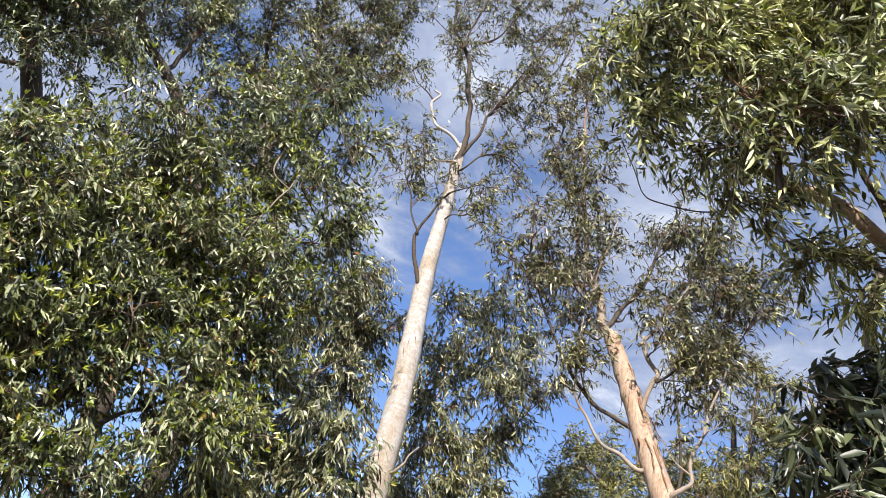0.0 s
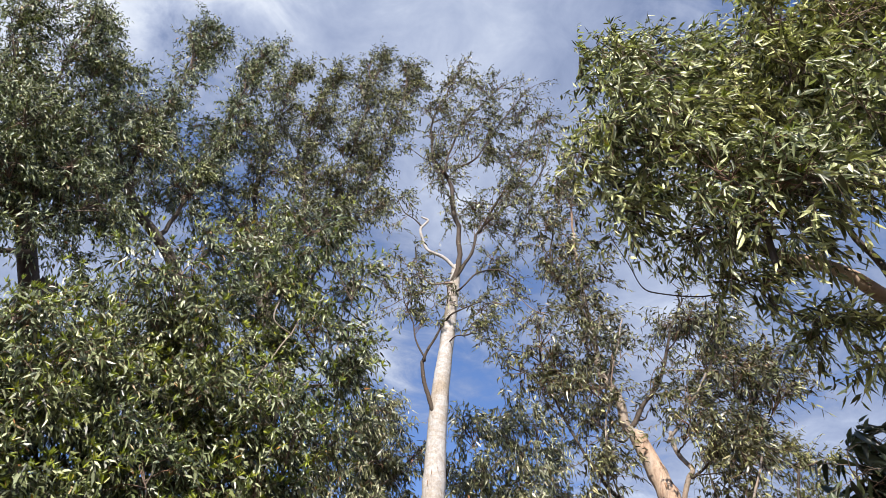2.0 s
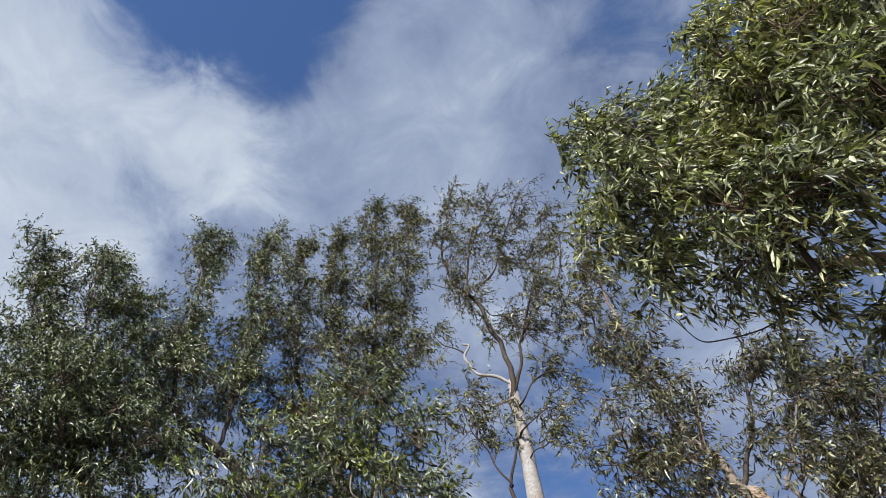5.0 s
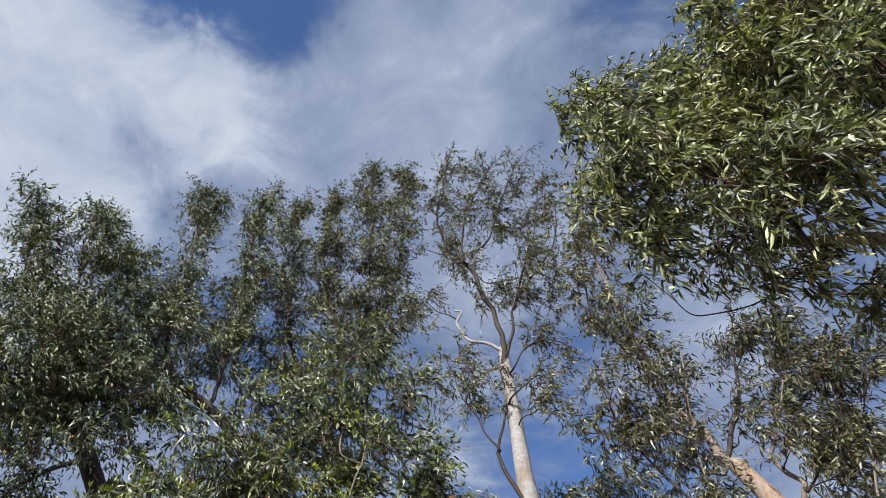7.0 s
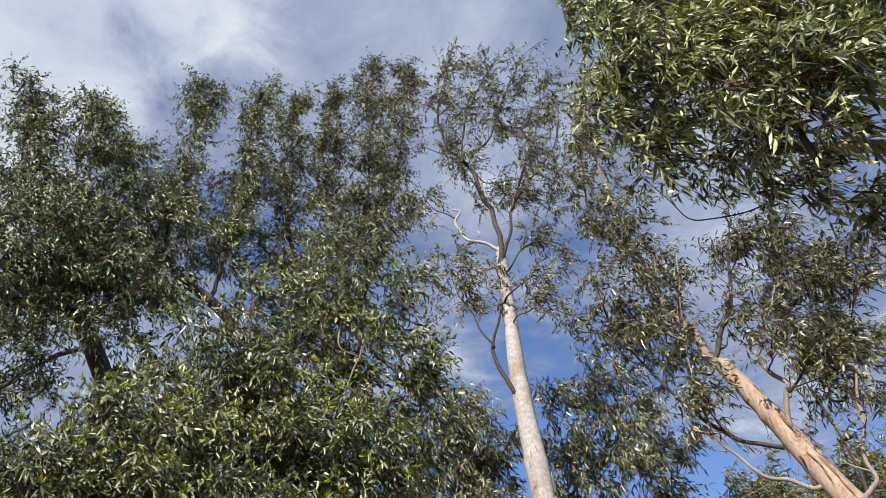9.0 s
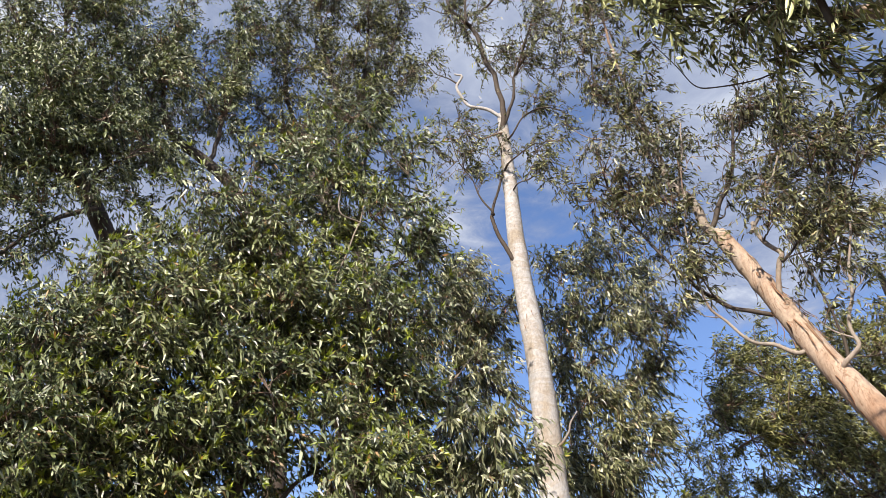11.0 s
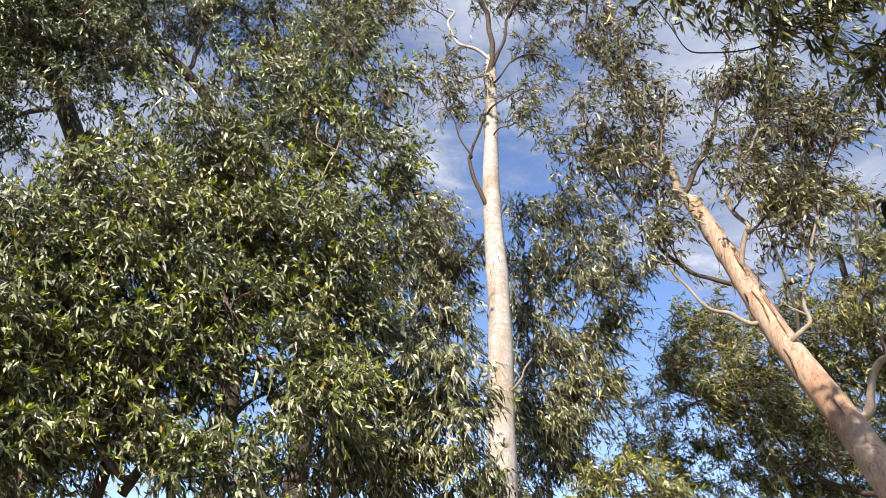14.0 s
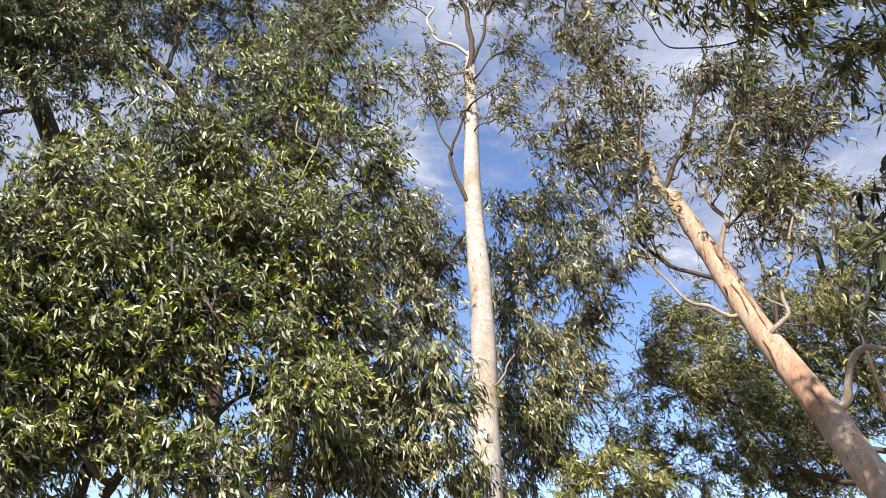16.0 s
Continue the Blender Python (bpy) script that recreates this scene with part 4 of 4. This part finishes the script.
olive.crown([(6.14, 13.50, 5.44), (6.45, 13.35, 5.73), (6.44, 12.11, 4.35), (6.24, 12.99, 4.47), (6.95, 12.29, 4.27), (5.26, 13.18, 5.35), (5.92, 12.45, 4.87), (6.38, 12.28, 4.68), (5.66, 12.92, 5.80), (7.22, 12.94, 5.01), (5.30, 13.26, 4.61), (5.34, 13.03, 5.02), (6.01, 13.43, 4.70), (4.91, 13.24, 5.11), (4.86, 13.95, 4.71)], 0.45, 8, 0.016)
olive.crown([(7.07, 11.35, 4.66), (6.65, 12.32, 4.18), (7.65, 11.90, 4.31), (6.85, 11.70, 4.20)], 0.45, 7, 0.016)
olive.crown([(4.02, 13.55, 5.21), (4.43, 13.60, 5.36), (4.36, 14.33, 4.71), (3.82, 14.64, 5.05), (5.10, 13.76, 4.93)], 0.42, 7, 0.014)
olive.crown([(4.37, 12.57, 6.37), (4.84, 12.87, 7.09), (4.00, 13.42, 6.17), (4.33, 12.81, 5.57), (4.87, 12.85, 6.50), (3.66, 12.69, 5.40)], 0.42, 6, 0.014)
olive.grow()

low = Gum("low sunlit olive sapling with feathery leaves", (2.9, 9.7, 0.0), 36, (0.12, 0.024), LEAF_SUNNY, BARK_GREY, sprigs=8, per_sprig=9, sprig_len=0.4, hang=0.6, young=0.2)
low.trunk([(2.63, 9.44, 2.83), (2.63, 9.44, 3.47), (2.59, 9.45, 3.81)], 0.05, 0.012)
low.crown([(2.33, 9.39, 3.82), (2.63, 9.23, 3.84), (2.08, 9.52, 3.57), (3.17, 9.45, 3.78), (2.87, 9.56, 3.58)], 0.28, 8, 0.012)
low.grow()

forked = Gum("far gum with thin forked stem and sunlit grey-green leaves", (7.7, 10.5, 0.0), 25, (0.115, 0.025), LEAF_SUNNY, BARK_BROWN_SHADED, shape="blade", sprigs=8, per_sprig=10, sprig_len=0.42, stem=0.01)
forked.trunk([(6.66, 9.74, 6.26), (6.65, 9.75, 6.97), (6.71, 9.70, 7.74), (6.82, 9.63, 8.36)], 0.05, 0.02)
forked.limb([(5.77, 10.29, 6.40), (5.80, 10.28, 7.06), (5.70, 10.33, 8.06), (5.60, 10.38, 8.71)], 0.03, 0.012, BARK_BROWN_SHADED)
forked.crown([(7.16, 9.50, 8.33), (7.12, 9.73, 7.80), (6.79, 9.96, 8.66), (6.36, 9.68, 8.58), (6.29, 10.16, 6.39), (6.64, 9.46, 6.65), (6.60, 9.84, 6.91), (7.18, 9.59, 7.42), (6.50, 9.38, 7.25)], 0.36, 8, 0.014)
forked.crown([(5.88, 10.92, 9.26), (6.09, 10.91, 8.93)], 0.34, 7, 0.014)
forked.grow()

brown = Gum("tall dark gum with thick brown trunk and dense crown", (-5.6, 11.8, 0.0), 16, (0.14, 0.036), LEAF_OLIVE, BARK_BROWN_SHADED, shape="far", sprigs=5, per_sprig=9, sprig_len=0.5, stem=0.014)
brown.trunk([(-5.94, 11.11, 9.17), (-6.16, 10.99, 9.63), (-6.45, 10.83, 10.22), (-6.74, 10.65, 10.76), (-7.02, 10.46, 11.18)], 0.3, 0.15)
brown.limb([(-6.68, 10.45, 10.73), (-7.07, 10.18, 11.02), (-7.52, 9.86, 11.19), (-7.87, 9.58, 11.39), (-8.36, 9.16, 11.60), (-8.92, 8.61, 11.67)], 0.13, 0.04, BARK_BROWN_SHADED, leafy=0.4, dense=14, reach=0.6, subs=5, sub_len=1.2)
brown.limb([(-6.80, 10.37, 10.88), (-7.16, 10.13, 11.54), (-7.60, 9.80, 12.32), (-8.07, 9.41, 13.43), (-8.46, 9.07, 14.50), (-8.69, 8.84, 15.73)], 0.1, 0.012, BARK_BROWN_SHADED, leafy=0.35, dense=16, reach=0.6, subs=6, sub_len=1.1)
brown.limb([(-6.69, 10.44, 10.79), (-6.90, 10.31, 11.68), (-7.29, 10.03, 13.02), (-7.67, 9.74, 14.51), (-7.97, 9.50, 16.50)], 0.1, 0.012, BARK_BROWN_SHADED, leafy=0.3, dense=18, reach=0.6, subs=7, sub_len=1.2)
brown.limb([(-6.68, 10.57, 10.76), (-6.53, 10.66, 11.67), (-6.73, 10.53, 12.82), (-7.19, 10.23, 14.28), (-7.61, 9.92, 16.27)], 0.08, 0.012, BARK_BROWN_SHADED, leafy=0.35, dense=16, reach=0.55, subs=6, sub_len=1.1)
brown.limb([(-6.26, 10.24, 10.08), (-6.61, 10.01, 9.75), (-6.88, 9.83, 9.35), (-7.15, 9.64, 8.79), (-7.41, 9.44, 8.36)], 0.05, 0.018, BARK_BROWN_SHADED, leafy=0.3, dense=12, reach=0.5, subs=4, sub_len=0.8)
brown.crown([(-7.92, 11.37, 14.71), (-7.19, 10.18, 12.79), (-7.03, 9.02, 12.01), (-5.87, 11.49, 12.26), (-7.82, 10.35, 11.15), (-6.32, 10.46, 12.03), (-7.42, 9.56, 9.83), (-6.75, 11.43, 12.35), (-6.76, 9.49, 9.60), (-6.35, 10.04, 10.17), (-7.57, 9.21, 9.55), (-7.87, 11.36, 13.16), (-7.87, 8.63, 9.65), (-8.31, 10.17, 11.52), (-5.50, 10.10, 11.54), (-7.72, 9.04, 10.46), (-6.91, 9.37, 11.58), (-8.85, 9.72, 11.60), (-7.59, 8.41, 10.94), (-8.56, 9.11, 10.99), (-6.29, 9.78, 11.96), (-7.79, 10.71, 14.64), (-8.07, 9.22, 12.79), (-6.94, 10.70, 12.37)], 0.5, 12, 0.02)
brown.crown([(-9.05, 9.14, 11.62), (-7.97, 11.27, 12.45), (-9.75, 9.75, 12.99), (-8.59, 10.27, 13.67), (-8.35, 8.75, 11.25), (-7.24, 10.88, 11.30), (-6.28, 11.47, 12.31), (-7.71, 9.39, 13.77), (-7.30, 10.96, 12.11), (-8.83, 9.32, 12.30), (-6.91, 9.26, 11.06), (-8.61, 10.77, 11.48), (-8.37, 9.22, 10.82), (-7.56, 9.40, 11.35), (-7.92, 8.94, 12.01), (-7.02, 9.42, 12.52), (-7.93, 9.41, 13.22), (-6.48, 10.43, 10.95), (-8.22, 9.87, 12.20), (-8.64, 8.99, 10.35), (-9.32, 9.35, 13.12), (-7.09, 9.58, 10.76), (-8.97, 10.43, 11.37), (-7.01, 9.91, 10.68)], 0.5, 12, 0.02)
brown.crown([(-7.41, 8.68, 10.50), (-8.12, 9.64, 9.90), (-7.38, 9.42, 11.71), (-7.73, 8.26, 9.13)], 0.5, 12, 0.02)
brown.crown([(-8.06, 9.80, 9.16), (-7.73, 10.06, 9.25), (-8.26, 10.11, 8.48)], 0.42, 14, 0.016)
brown.plume((-8.73, 8.80, 15.89), 1.6, 0.38, 12)
brown.plume((-8.28, 9.23, 15.19), 1.4, 0.34, 12)
brown.plume((-8.22, 9.28, 16.33), 1.6, 0.38, 12)
brown.plume((-7.88, 9.57, 16.78), 1.5, 0.38, 12)
brown.plume((-7.59, 9.81, 16.68), 1.4, 0.26, 12)
brown.plume((-8.57, 8.96, 13.99), 1.2, 0.34, 12)
brown.grow()

bent = Gum("tall gum with dark bent limbs and dense upright crown", (-3.2, 12.9, 0.0), 17, (0.14, 0.036), LEAF_OLIVE, BARK_BROWN_SHADED, shape="far", sprigs=5, per_sprig=9, sprig_len=0.5, stem=0.014)
bent.trunk([(-3.44, 12.95, 9.81), (-4.15, 12.74, 11.38), (-4.79, 12.51, 12.41), (-5.35, 12.28, 12.92), (-5.91, 12.03, 13.33), (-6.26, 11.85, 13.91)], 0.24, 0.1)
bent.limb([(-6.26, 11.85, 13.91), (-6.40, 11.77, 14.97), (-6.40, 11.77, 16.65), (-6.45, 11.75, 18.29), (-6.70, 11.60, 20.57)], 0.085, 0.012, BARK_BROWN_SHADED, leafy=0.35, dense=16, reach=0.5, subs=6, sub_len=0.9)
bent.limb([(-6.24, 11.86, 13.82), (-6.76, 11.57, 14.60), (-7.23, 11.29, 15.52), (-7.57, 11.06, 16.34)], 0.07, 0.012, BARK_BROWN_SHADED, leafy=0.3, dense=16, reach=0.55, subs=6, sub_len=1.0)
bent.limb([(-5.24, 12.33, 12.79), (-5.12, 12.38, 14.32), (-5.04, 12.42, 16.38), (-5.14, 12.38, 18.47), (-5.20, 12.35, 20.93)], 0.08, 0.012, BARK_BROWN_SHADED, leafy=0.4, dense=14, reach=0.5, subs=6, sub_len=0.9)
bent.limb([(-5.91, 12.03, 13.33), (-6.31, 11.82, 12.68), (-6.57, 11.68, 11.95), (-6.59, 11.67, 11.36)], 0.05, 0.012, BARK_BROWN_SHADED, leafy=0.3, dense=14, reach=0.5, subs=4, sub_len=0.8)
bent.crown([(-7.05, 13.05, 18.10), (-5.95, 11.50, 13.31), (-4.68, 12.52, 16.65), (-7.91, 12.46, 17.41), (-6.48, 11.79, 15.88), (-7.41, 12.36, 16.80), (-5.08, 13.12, 14.54), (-6.76, 11.63, 13.59), (-5.66, 13.30, 17.55), (-5.96, 13.28, 16.40), (-5.76, 13.28, 14.97), (-5.00, 12.30, 17.27), (-6.64, 12.05, 15.29), (-5.03, 12.50, 15.53), (-6.31, 12.56, 15.02), (-6.81, 11.52, 16.13), (-6.18, 13.53, 18.48), (-4.89, 12.14, 18.01), (-4.46, 12.01, 17.03), (-6.43, 10.73, 13.99), (-4.50, 12.47, 19.45), (-5.52, 11.00, 14.10), (-7.20, 12.68, 15.01), (-6.02, 13.08, 14.65)], 0.5, 14, 0.02)
bent.crown([(-5.52, 12.00, 14.48), (-6.41, 13.15, 17.14), (-5.09, 12.30, 14.39), (-6.71, 10.63, 14.29), (-7.13, 11.66, 14.17)], 0.5, 14, 0.02)
bent.plume((-6.72, 11.59, 20.70), 2.2, 0.42, 12)
bent.plume((-7.00, 11.43, 20.04), 1.5, 0.34, 12)
bent.plume((-6.15, 11.90, 20.52), 1.6, 0.34, 12)
bent.plume((-7.75, 10.93, 16.98), 1.4, 0.30, 12)
bent.plume((-7.26, 11.27, 17.21), 1.0, 0.34, 12)
bent.plume((-5.07, 12.40, 21.14), 1.8, 0.42, 12)
bent.plume((-4.78, 12.52, 21.69), 1.6, 0.34, 12)
bent.plume((-5.48, 12.23, 20.34), 1.4, 0.34, 12)
bent.grow()

many = Gum("tall spreading gum with brown stems and many upright limbs", (-2.2, 13.6, 0.0), 27, (0.14, 0.036), LEAF_DARK, BARK_BROWN_SHADED, shape="far", sprigs=5, per_sprig=9, sprig_len=0.5, stem=0.014)
many.trunk([(-2.01, 14.06, 10.37), (-2.57, 13.97, 12.15), (-3.09, 13.86, 13.28), (-3.44, 13.78, 14.53), (-3.54, 13.75, 14.91)], 0.24, 0.15)
many.limb([(-3.50, 13.76, 14.81), (-4.05, 13.61, 16.05), (-4.19, 13.57, 17.85), (-4.28, 13.54, 19.91), (-4.42, 13.50, 21.93)], 0.1, 0.012, BARK_BROWN_SHADED, leafy=0.4, dense=14, reach=0.55, subs=6, sub_len=0.9)
many.limb([(-2.87, 13.91, 12.96), (-2.78, 13.93, 14.22), (-2.73, 13.94, 16.04), (-3.21, 13.83, 18.30), (-3.41, 13.78, 20.13), (-3.26, 13.82, 22.91)], 0.12, 0.012, BARK_BROWN_SHADED, leafy=0.4, dense=16, reach=0.6, subs=7, sub_len=1.0)
many.limb([(-2.74, 13.93, 15.20), (-2.18, 14.03, 16.75), (-2.04, 14.05, 18.95), (-2.04, 14.05, 21.20), (-2.01, 14.06, 25.07)], 0.08, 0.012, BARK_BROWN_SHADED, leafy=0.35, dense=14, reach=0.6, subs=6, sub_len=1.0)
many.limb([(-2.18, 14.03, 16.75), (-1.50, 14.12, 18.08), (-1.11, 14.16, 20.07), (-0.96, 14.17, 22.49), (-1.06, 14.16, 24.93)], 0.06, 0.012, BARK_BROWN_SHADED, leafy=0.35, dense=14, reach=0.6, subs=6, sub_len=1.0)
many.limb([(-2.73, 13.94, 15.41), (-1.87, 14.08, 16.10), (-1.18, 14.15, 16.89), (-0.62, 14.19, 17.69)], 0.06, 0.01, BARK_BROWN_SHADED, leafy=0.35, dense=16, reach=0.4, subs=5, sub_len=0.7)
many.limb([(-3.44, 13.78, 14.53), (-4.09, 13.60, 15.01), (-4.77, 13.37, 15.67), (-5.20, 13.21, 16.40)], 0.06, 0.01, BARK_BROWN_SHADED, leafy=0.3, dense=16, reach=0.4, subs=5, sub_len=0.7)
many.crown([(-1.61, 15.42, 23.80), (-4.16, 13.29, 17.75), (-3.99, 13.31, 15.80), (-3.14, 12.98, 20.00), (-1.17, 13.70, 19.98), (-1.96, 13.44, 19.43), (-2.97, 14.17, 18.38), (-3.10, 14.05, 17.75), (-3.13, 14.26, 19.53), (-1.74, 13.44, 17.78), (-3.53, 13.26, 14.85), (-4.37, 13.81, 20.05), (-3.04, 15.35, 18.19), (-2.39, 13.68, 19.03), (-3.09, 14.20, 15.99), (-2.06, 14.93, 17.38), (-2.63, 15.46, 23.47), (-0.97, 13.44, 20.70), (-1.42, 15.01, 23.91), (-3.85, 14.27, 20.88), (-1.85, 15.06, 20.75), (-2.08, 14.10, 22.65), (-3.38, 13.90, 18.37), (-3.44, 13.02, 16.61)], 0.48, 11, 0.02)
many.crown([(-3.95, 13.13, 14.74), (-1.68, 15.21, 18.66), (-3.11, 13.36, 15.77), (-4.29, 15.07, 20.70), (-0.71, 13.48, 16.69), (-2.75, 13.88, 20.44), (-1.59, 15.45, 19.68)], 0.48, 11, 0.02)
many.crown([(-3.97, 14.41, 14.87), (-2.47, 14.20, 14.51), (-2.59, 14.06, 13.77), (-3.73, 14.50, 13.98)], 0.42, 16, 0.018)
many.plume((-4.44, 13.49, 22.23), 1.6, 0.36, 11)
many.plume((-4.07, 13.60, 23.02), 1.6, 0.36, 11)
many.plume((-3.19, 13.84, 23.44), 1.8, 0.45, 11)
many.plume((-2.58, 13.96, 23.21), 1.5, 0.36, 11)
many.plume((-2.02, 14.06, 25.45), 2.2, 0.45, 11)
many.plume((-1.22, 14.15, 25.12), 2.2, 0.45, 11)
many.plume((-0.78, 14.18, 25.30), 1.6, 0.36, 11)
many.plume((-2.39, 14.00, 24.47), 1.4, 0.32, 11)
many.plume((-0.35, 14.20, 24.16), 1.2, 0.32, 11)
many.grow()

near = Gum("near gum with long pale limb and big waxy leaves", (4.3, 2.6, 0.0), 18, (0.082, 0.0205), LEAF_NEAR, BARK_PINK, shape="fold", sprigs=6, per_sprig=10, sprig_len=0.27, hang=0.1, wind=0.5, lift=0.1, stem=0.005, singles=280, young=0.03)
near.trunk([(4.1, 2.6, 1.8)] + [(3.09, 2.69, 4.33), (2.80, 2.57, 4.43), (2.56, 2.53, 4.52), (2.40, 2.55, 4.67), (2.28, 2.65, 4.83), (2.19, 2.73, 4.93), (2.03, 2.85, 5.11), (1.96, 2.90, 5.20)], 0.095, 0.028)
near.limb([(2.47, 2.33, 4.18), (2.44, 2.37, 4.64), (2.40, 2.41, 4.91), (2.38, 2.43, 5.24)], 0.03, 0.012, BARK_BROWN_SHADED)
near.limb([(2.22, 2.58, 4.73), (2.27, 2.53, 4.78), (2.33, 2.47, 4.89)], 0.018, 0.008, BARK_GREY)
near.limb([(2.25, 2.81, 4.88), (2.15, 2.89, 4.91), (2.06, 2.95, 4.87), (1.85, 3.09, 4.84), (1.62, 3.21, 4.90), (1.52, 3.27, 4.99), (1.47, 3.29, 5.21), (1.39, 3.32, 5.47), (1.38, 3.33, 5.57)], 0.008, 0.002, BARK_BROWN_SHADED, leafy=0.75, dense=6, reach=0.13)
near.limb([(2.15, 2.89, 4.91), (2.15, 2.89, 4.78), (2.17, 2.88, 4.67), (2.27, 2.80, 4.56), (2.35, 2.73, 4.48)], 0.007, 0.004, BARK_BROWN_SHADED, leafy=0.3, dense=14, reach=0.16)
near.limb([(1.84, 2.37, 4.41), (1.84, 2.37, 5.02), (1.75, 2.43, 5.66), (1.58, 2.55, 6.30), (1.37, 2.67, 6.71), (1.15, 2.77, 7.15)], 0.02, 0.004, BARK_BROWN_SHADED, leafy=0.35, dense=16, reach=0.24, subs=6, sub_len=0.33)
near.limb([(1.72, 2.58, 6.08), (1.45, 2.74, 6.51), (1.22, 2.85, 6.61), (1.08, 2.90, 6.78)], 0.008, 0.003, BARK_BROWN_SHADED, leafy=0.3, dense=14, reach=0.15, subs=3, sub_len=0.2)
near.crown([(2.33, 1.36, 5.18), (1.97, 2.31, 5.91), (2.69, 1.40, 5.09), (1.82, 2.09, 4.64), (1.77, 2.52, 4.86), (2.65, 1.68, 4.83), (1.76, 2.50, 6.38), (2.37, 1.85, 5.53), (1.67, 2.19, 4.69), (1.79, 2.56, 5.61), (1.99, 2.17, 5.50), (2.00, 1.91, 5.73), (1.32, 2.30, 6.06), (2.21, 1.68, 4.62), (1.93, 1.95, 4.60), (2.36, 1.62, 5.52), (2.39, 1.20, 5.27), (2.67, 1.64, 6.73), (2.03, 1.86, 5.51), (2.45, 1.75, 4.60), (2.77, 1.31, 5.53), (2.65, 1.65, 6.20), (2.34, 1.80, 5.95), (2.20, 1.81, 6.46)], 0.24, 13, 0.009)
near.crown([(1.46, 2.48, 5.29), (2.47, 1.77, 7.39), (1.43, 2.27, 5.46), (1.97, 2.28, 6.38), (1.92, 2.27, 5.40), (1.75, 2.50, 6.68), (1.90, 1.87, 6.04), (1.83, 2.00, 4.75), (2.14, 1.81, 4.96), (2.51, 1.62, 4.95), (2.16, 1.61, 5.83), (2.77, 1.46, 5.60), (2.73, 1.53, 6.21), (2.59, 1.74, 5.42), (2.30, 2.11, 5.55), (2.35, 1.44, 6.45), (1.17, 2.39, 5.59), (1.53, 2.21, 4.88), (2.19, 1.61, 4.94), (2.33, 1.36, 4.65), (1.28, 2.59, 5.57)], 0.24, 13, 0.009)
near.crown([(2.19, 2.62, 6.36), (2.71, 2.00, 6.55), (2.43, 2.38, 5.76), (2.56, 2.18, 5.86), (2.52, 2.35, 7.46), (2.88, 1.96, 6.23), (2.40, 2.34, 6.46), (3.06, 1.58, 6.14), (2.83, 2.02, 5.62), (2.26, 2.51, 6.93), (2.91, 1.61, 5.65), (1.84, 2.70, 6.59)], 0.3, 12, 0.009)
near.crown([(2.22, 2.63, 4.35), (2.36, 2.50, 4.27), (2.37, 2.44, 4.05), (2.31, 2.57, 4.11), (2.59, 2.37, 4.10)], 0.14, 5, 0.006)
near.crown([(1.88, 2.86, 4.80), (2.10, 2.87, 4.79)], 0.1, 5, 0.005)
near.crown([(1.23, 2.83, 5.76), (1.36, 2.86, 5.76), (1.04, 2.92, 5.82), (1.17, 2.93, 6.16), (1.39, 2.76, 5.10), (1.28, 2.85, 5.18), (1.46, 2.80, 5.38), (1.28, 2.90, 5.48), (1.07, 2.89, 5.59), (1.54, 2.67, 4.82)], 0.14, 6, 0.006)
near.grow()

hanging = Gum("close hanging gum branch with large blue-green leaves", (3.9, 3.5, 0.0), 19, (0.15, 0.036), LEAF_BLUE_SHADED, BARK_GREY, shape="fold", sprigs=5, per_sprig=7, sprig_len=0.3, hang=0.25, wind=0.6, lift=-0.1, stem=0.006, facing=(-0.2, -1.0, 0.0))
hanging.trunk([(3.8, 3.5, 1.2)] + [(2.84, 2.82, 3.22), (2.78, 2.88, 3.62), (2.75, 2.90, 4.02), (2.76, 2.89, 4.27), (2.83, 2.83, 4.61)], 0.07, 0.03)
hanging.limb([(2.63, 2.74, 3.41), (2.58, 2.79, 3.65), (2.52, 2.85, 3.74), (2.42, 2.93, 3.83)], 0.014, 0.004, BARK_BROWN_SHADED)
hanging.limb([(2.68, 2.83, 3.96), (2.59, 2.92, 3.88), (2.56, 2.94, 3.77), (2.51, 2.99, 3.58)], 0.01, 0.004, BARK_GREY)
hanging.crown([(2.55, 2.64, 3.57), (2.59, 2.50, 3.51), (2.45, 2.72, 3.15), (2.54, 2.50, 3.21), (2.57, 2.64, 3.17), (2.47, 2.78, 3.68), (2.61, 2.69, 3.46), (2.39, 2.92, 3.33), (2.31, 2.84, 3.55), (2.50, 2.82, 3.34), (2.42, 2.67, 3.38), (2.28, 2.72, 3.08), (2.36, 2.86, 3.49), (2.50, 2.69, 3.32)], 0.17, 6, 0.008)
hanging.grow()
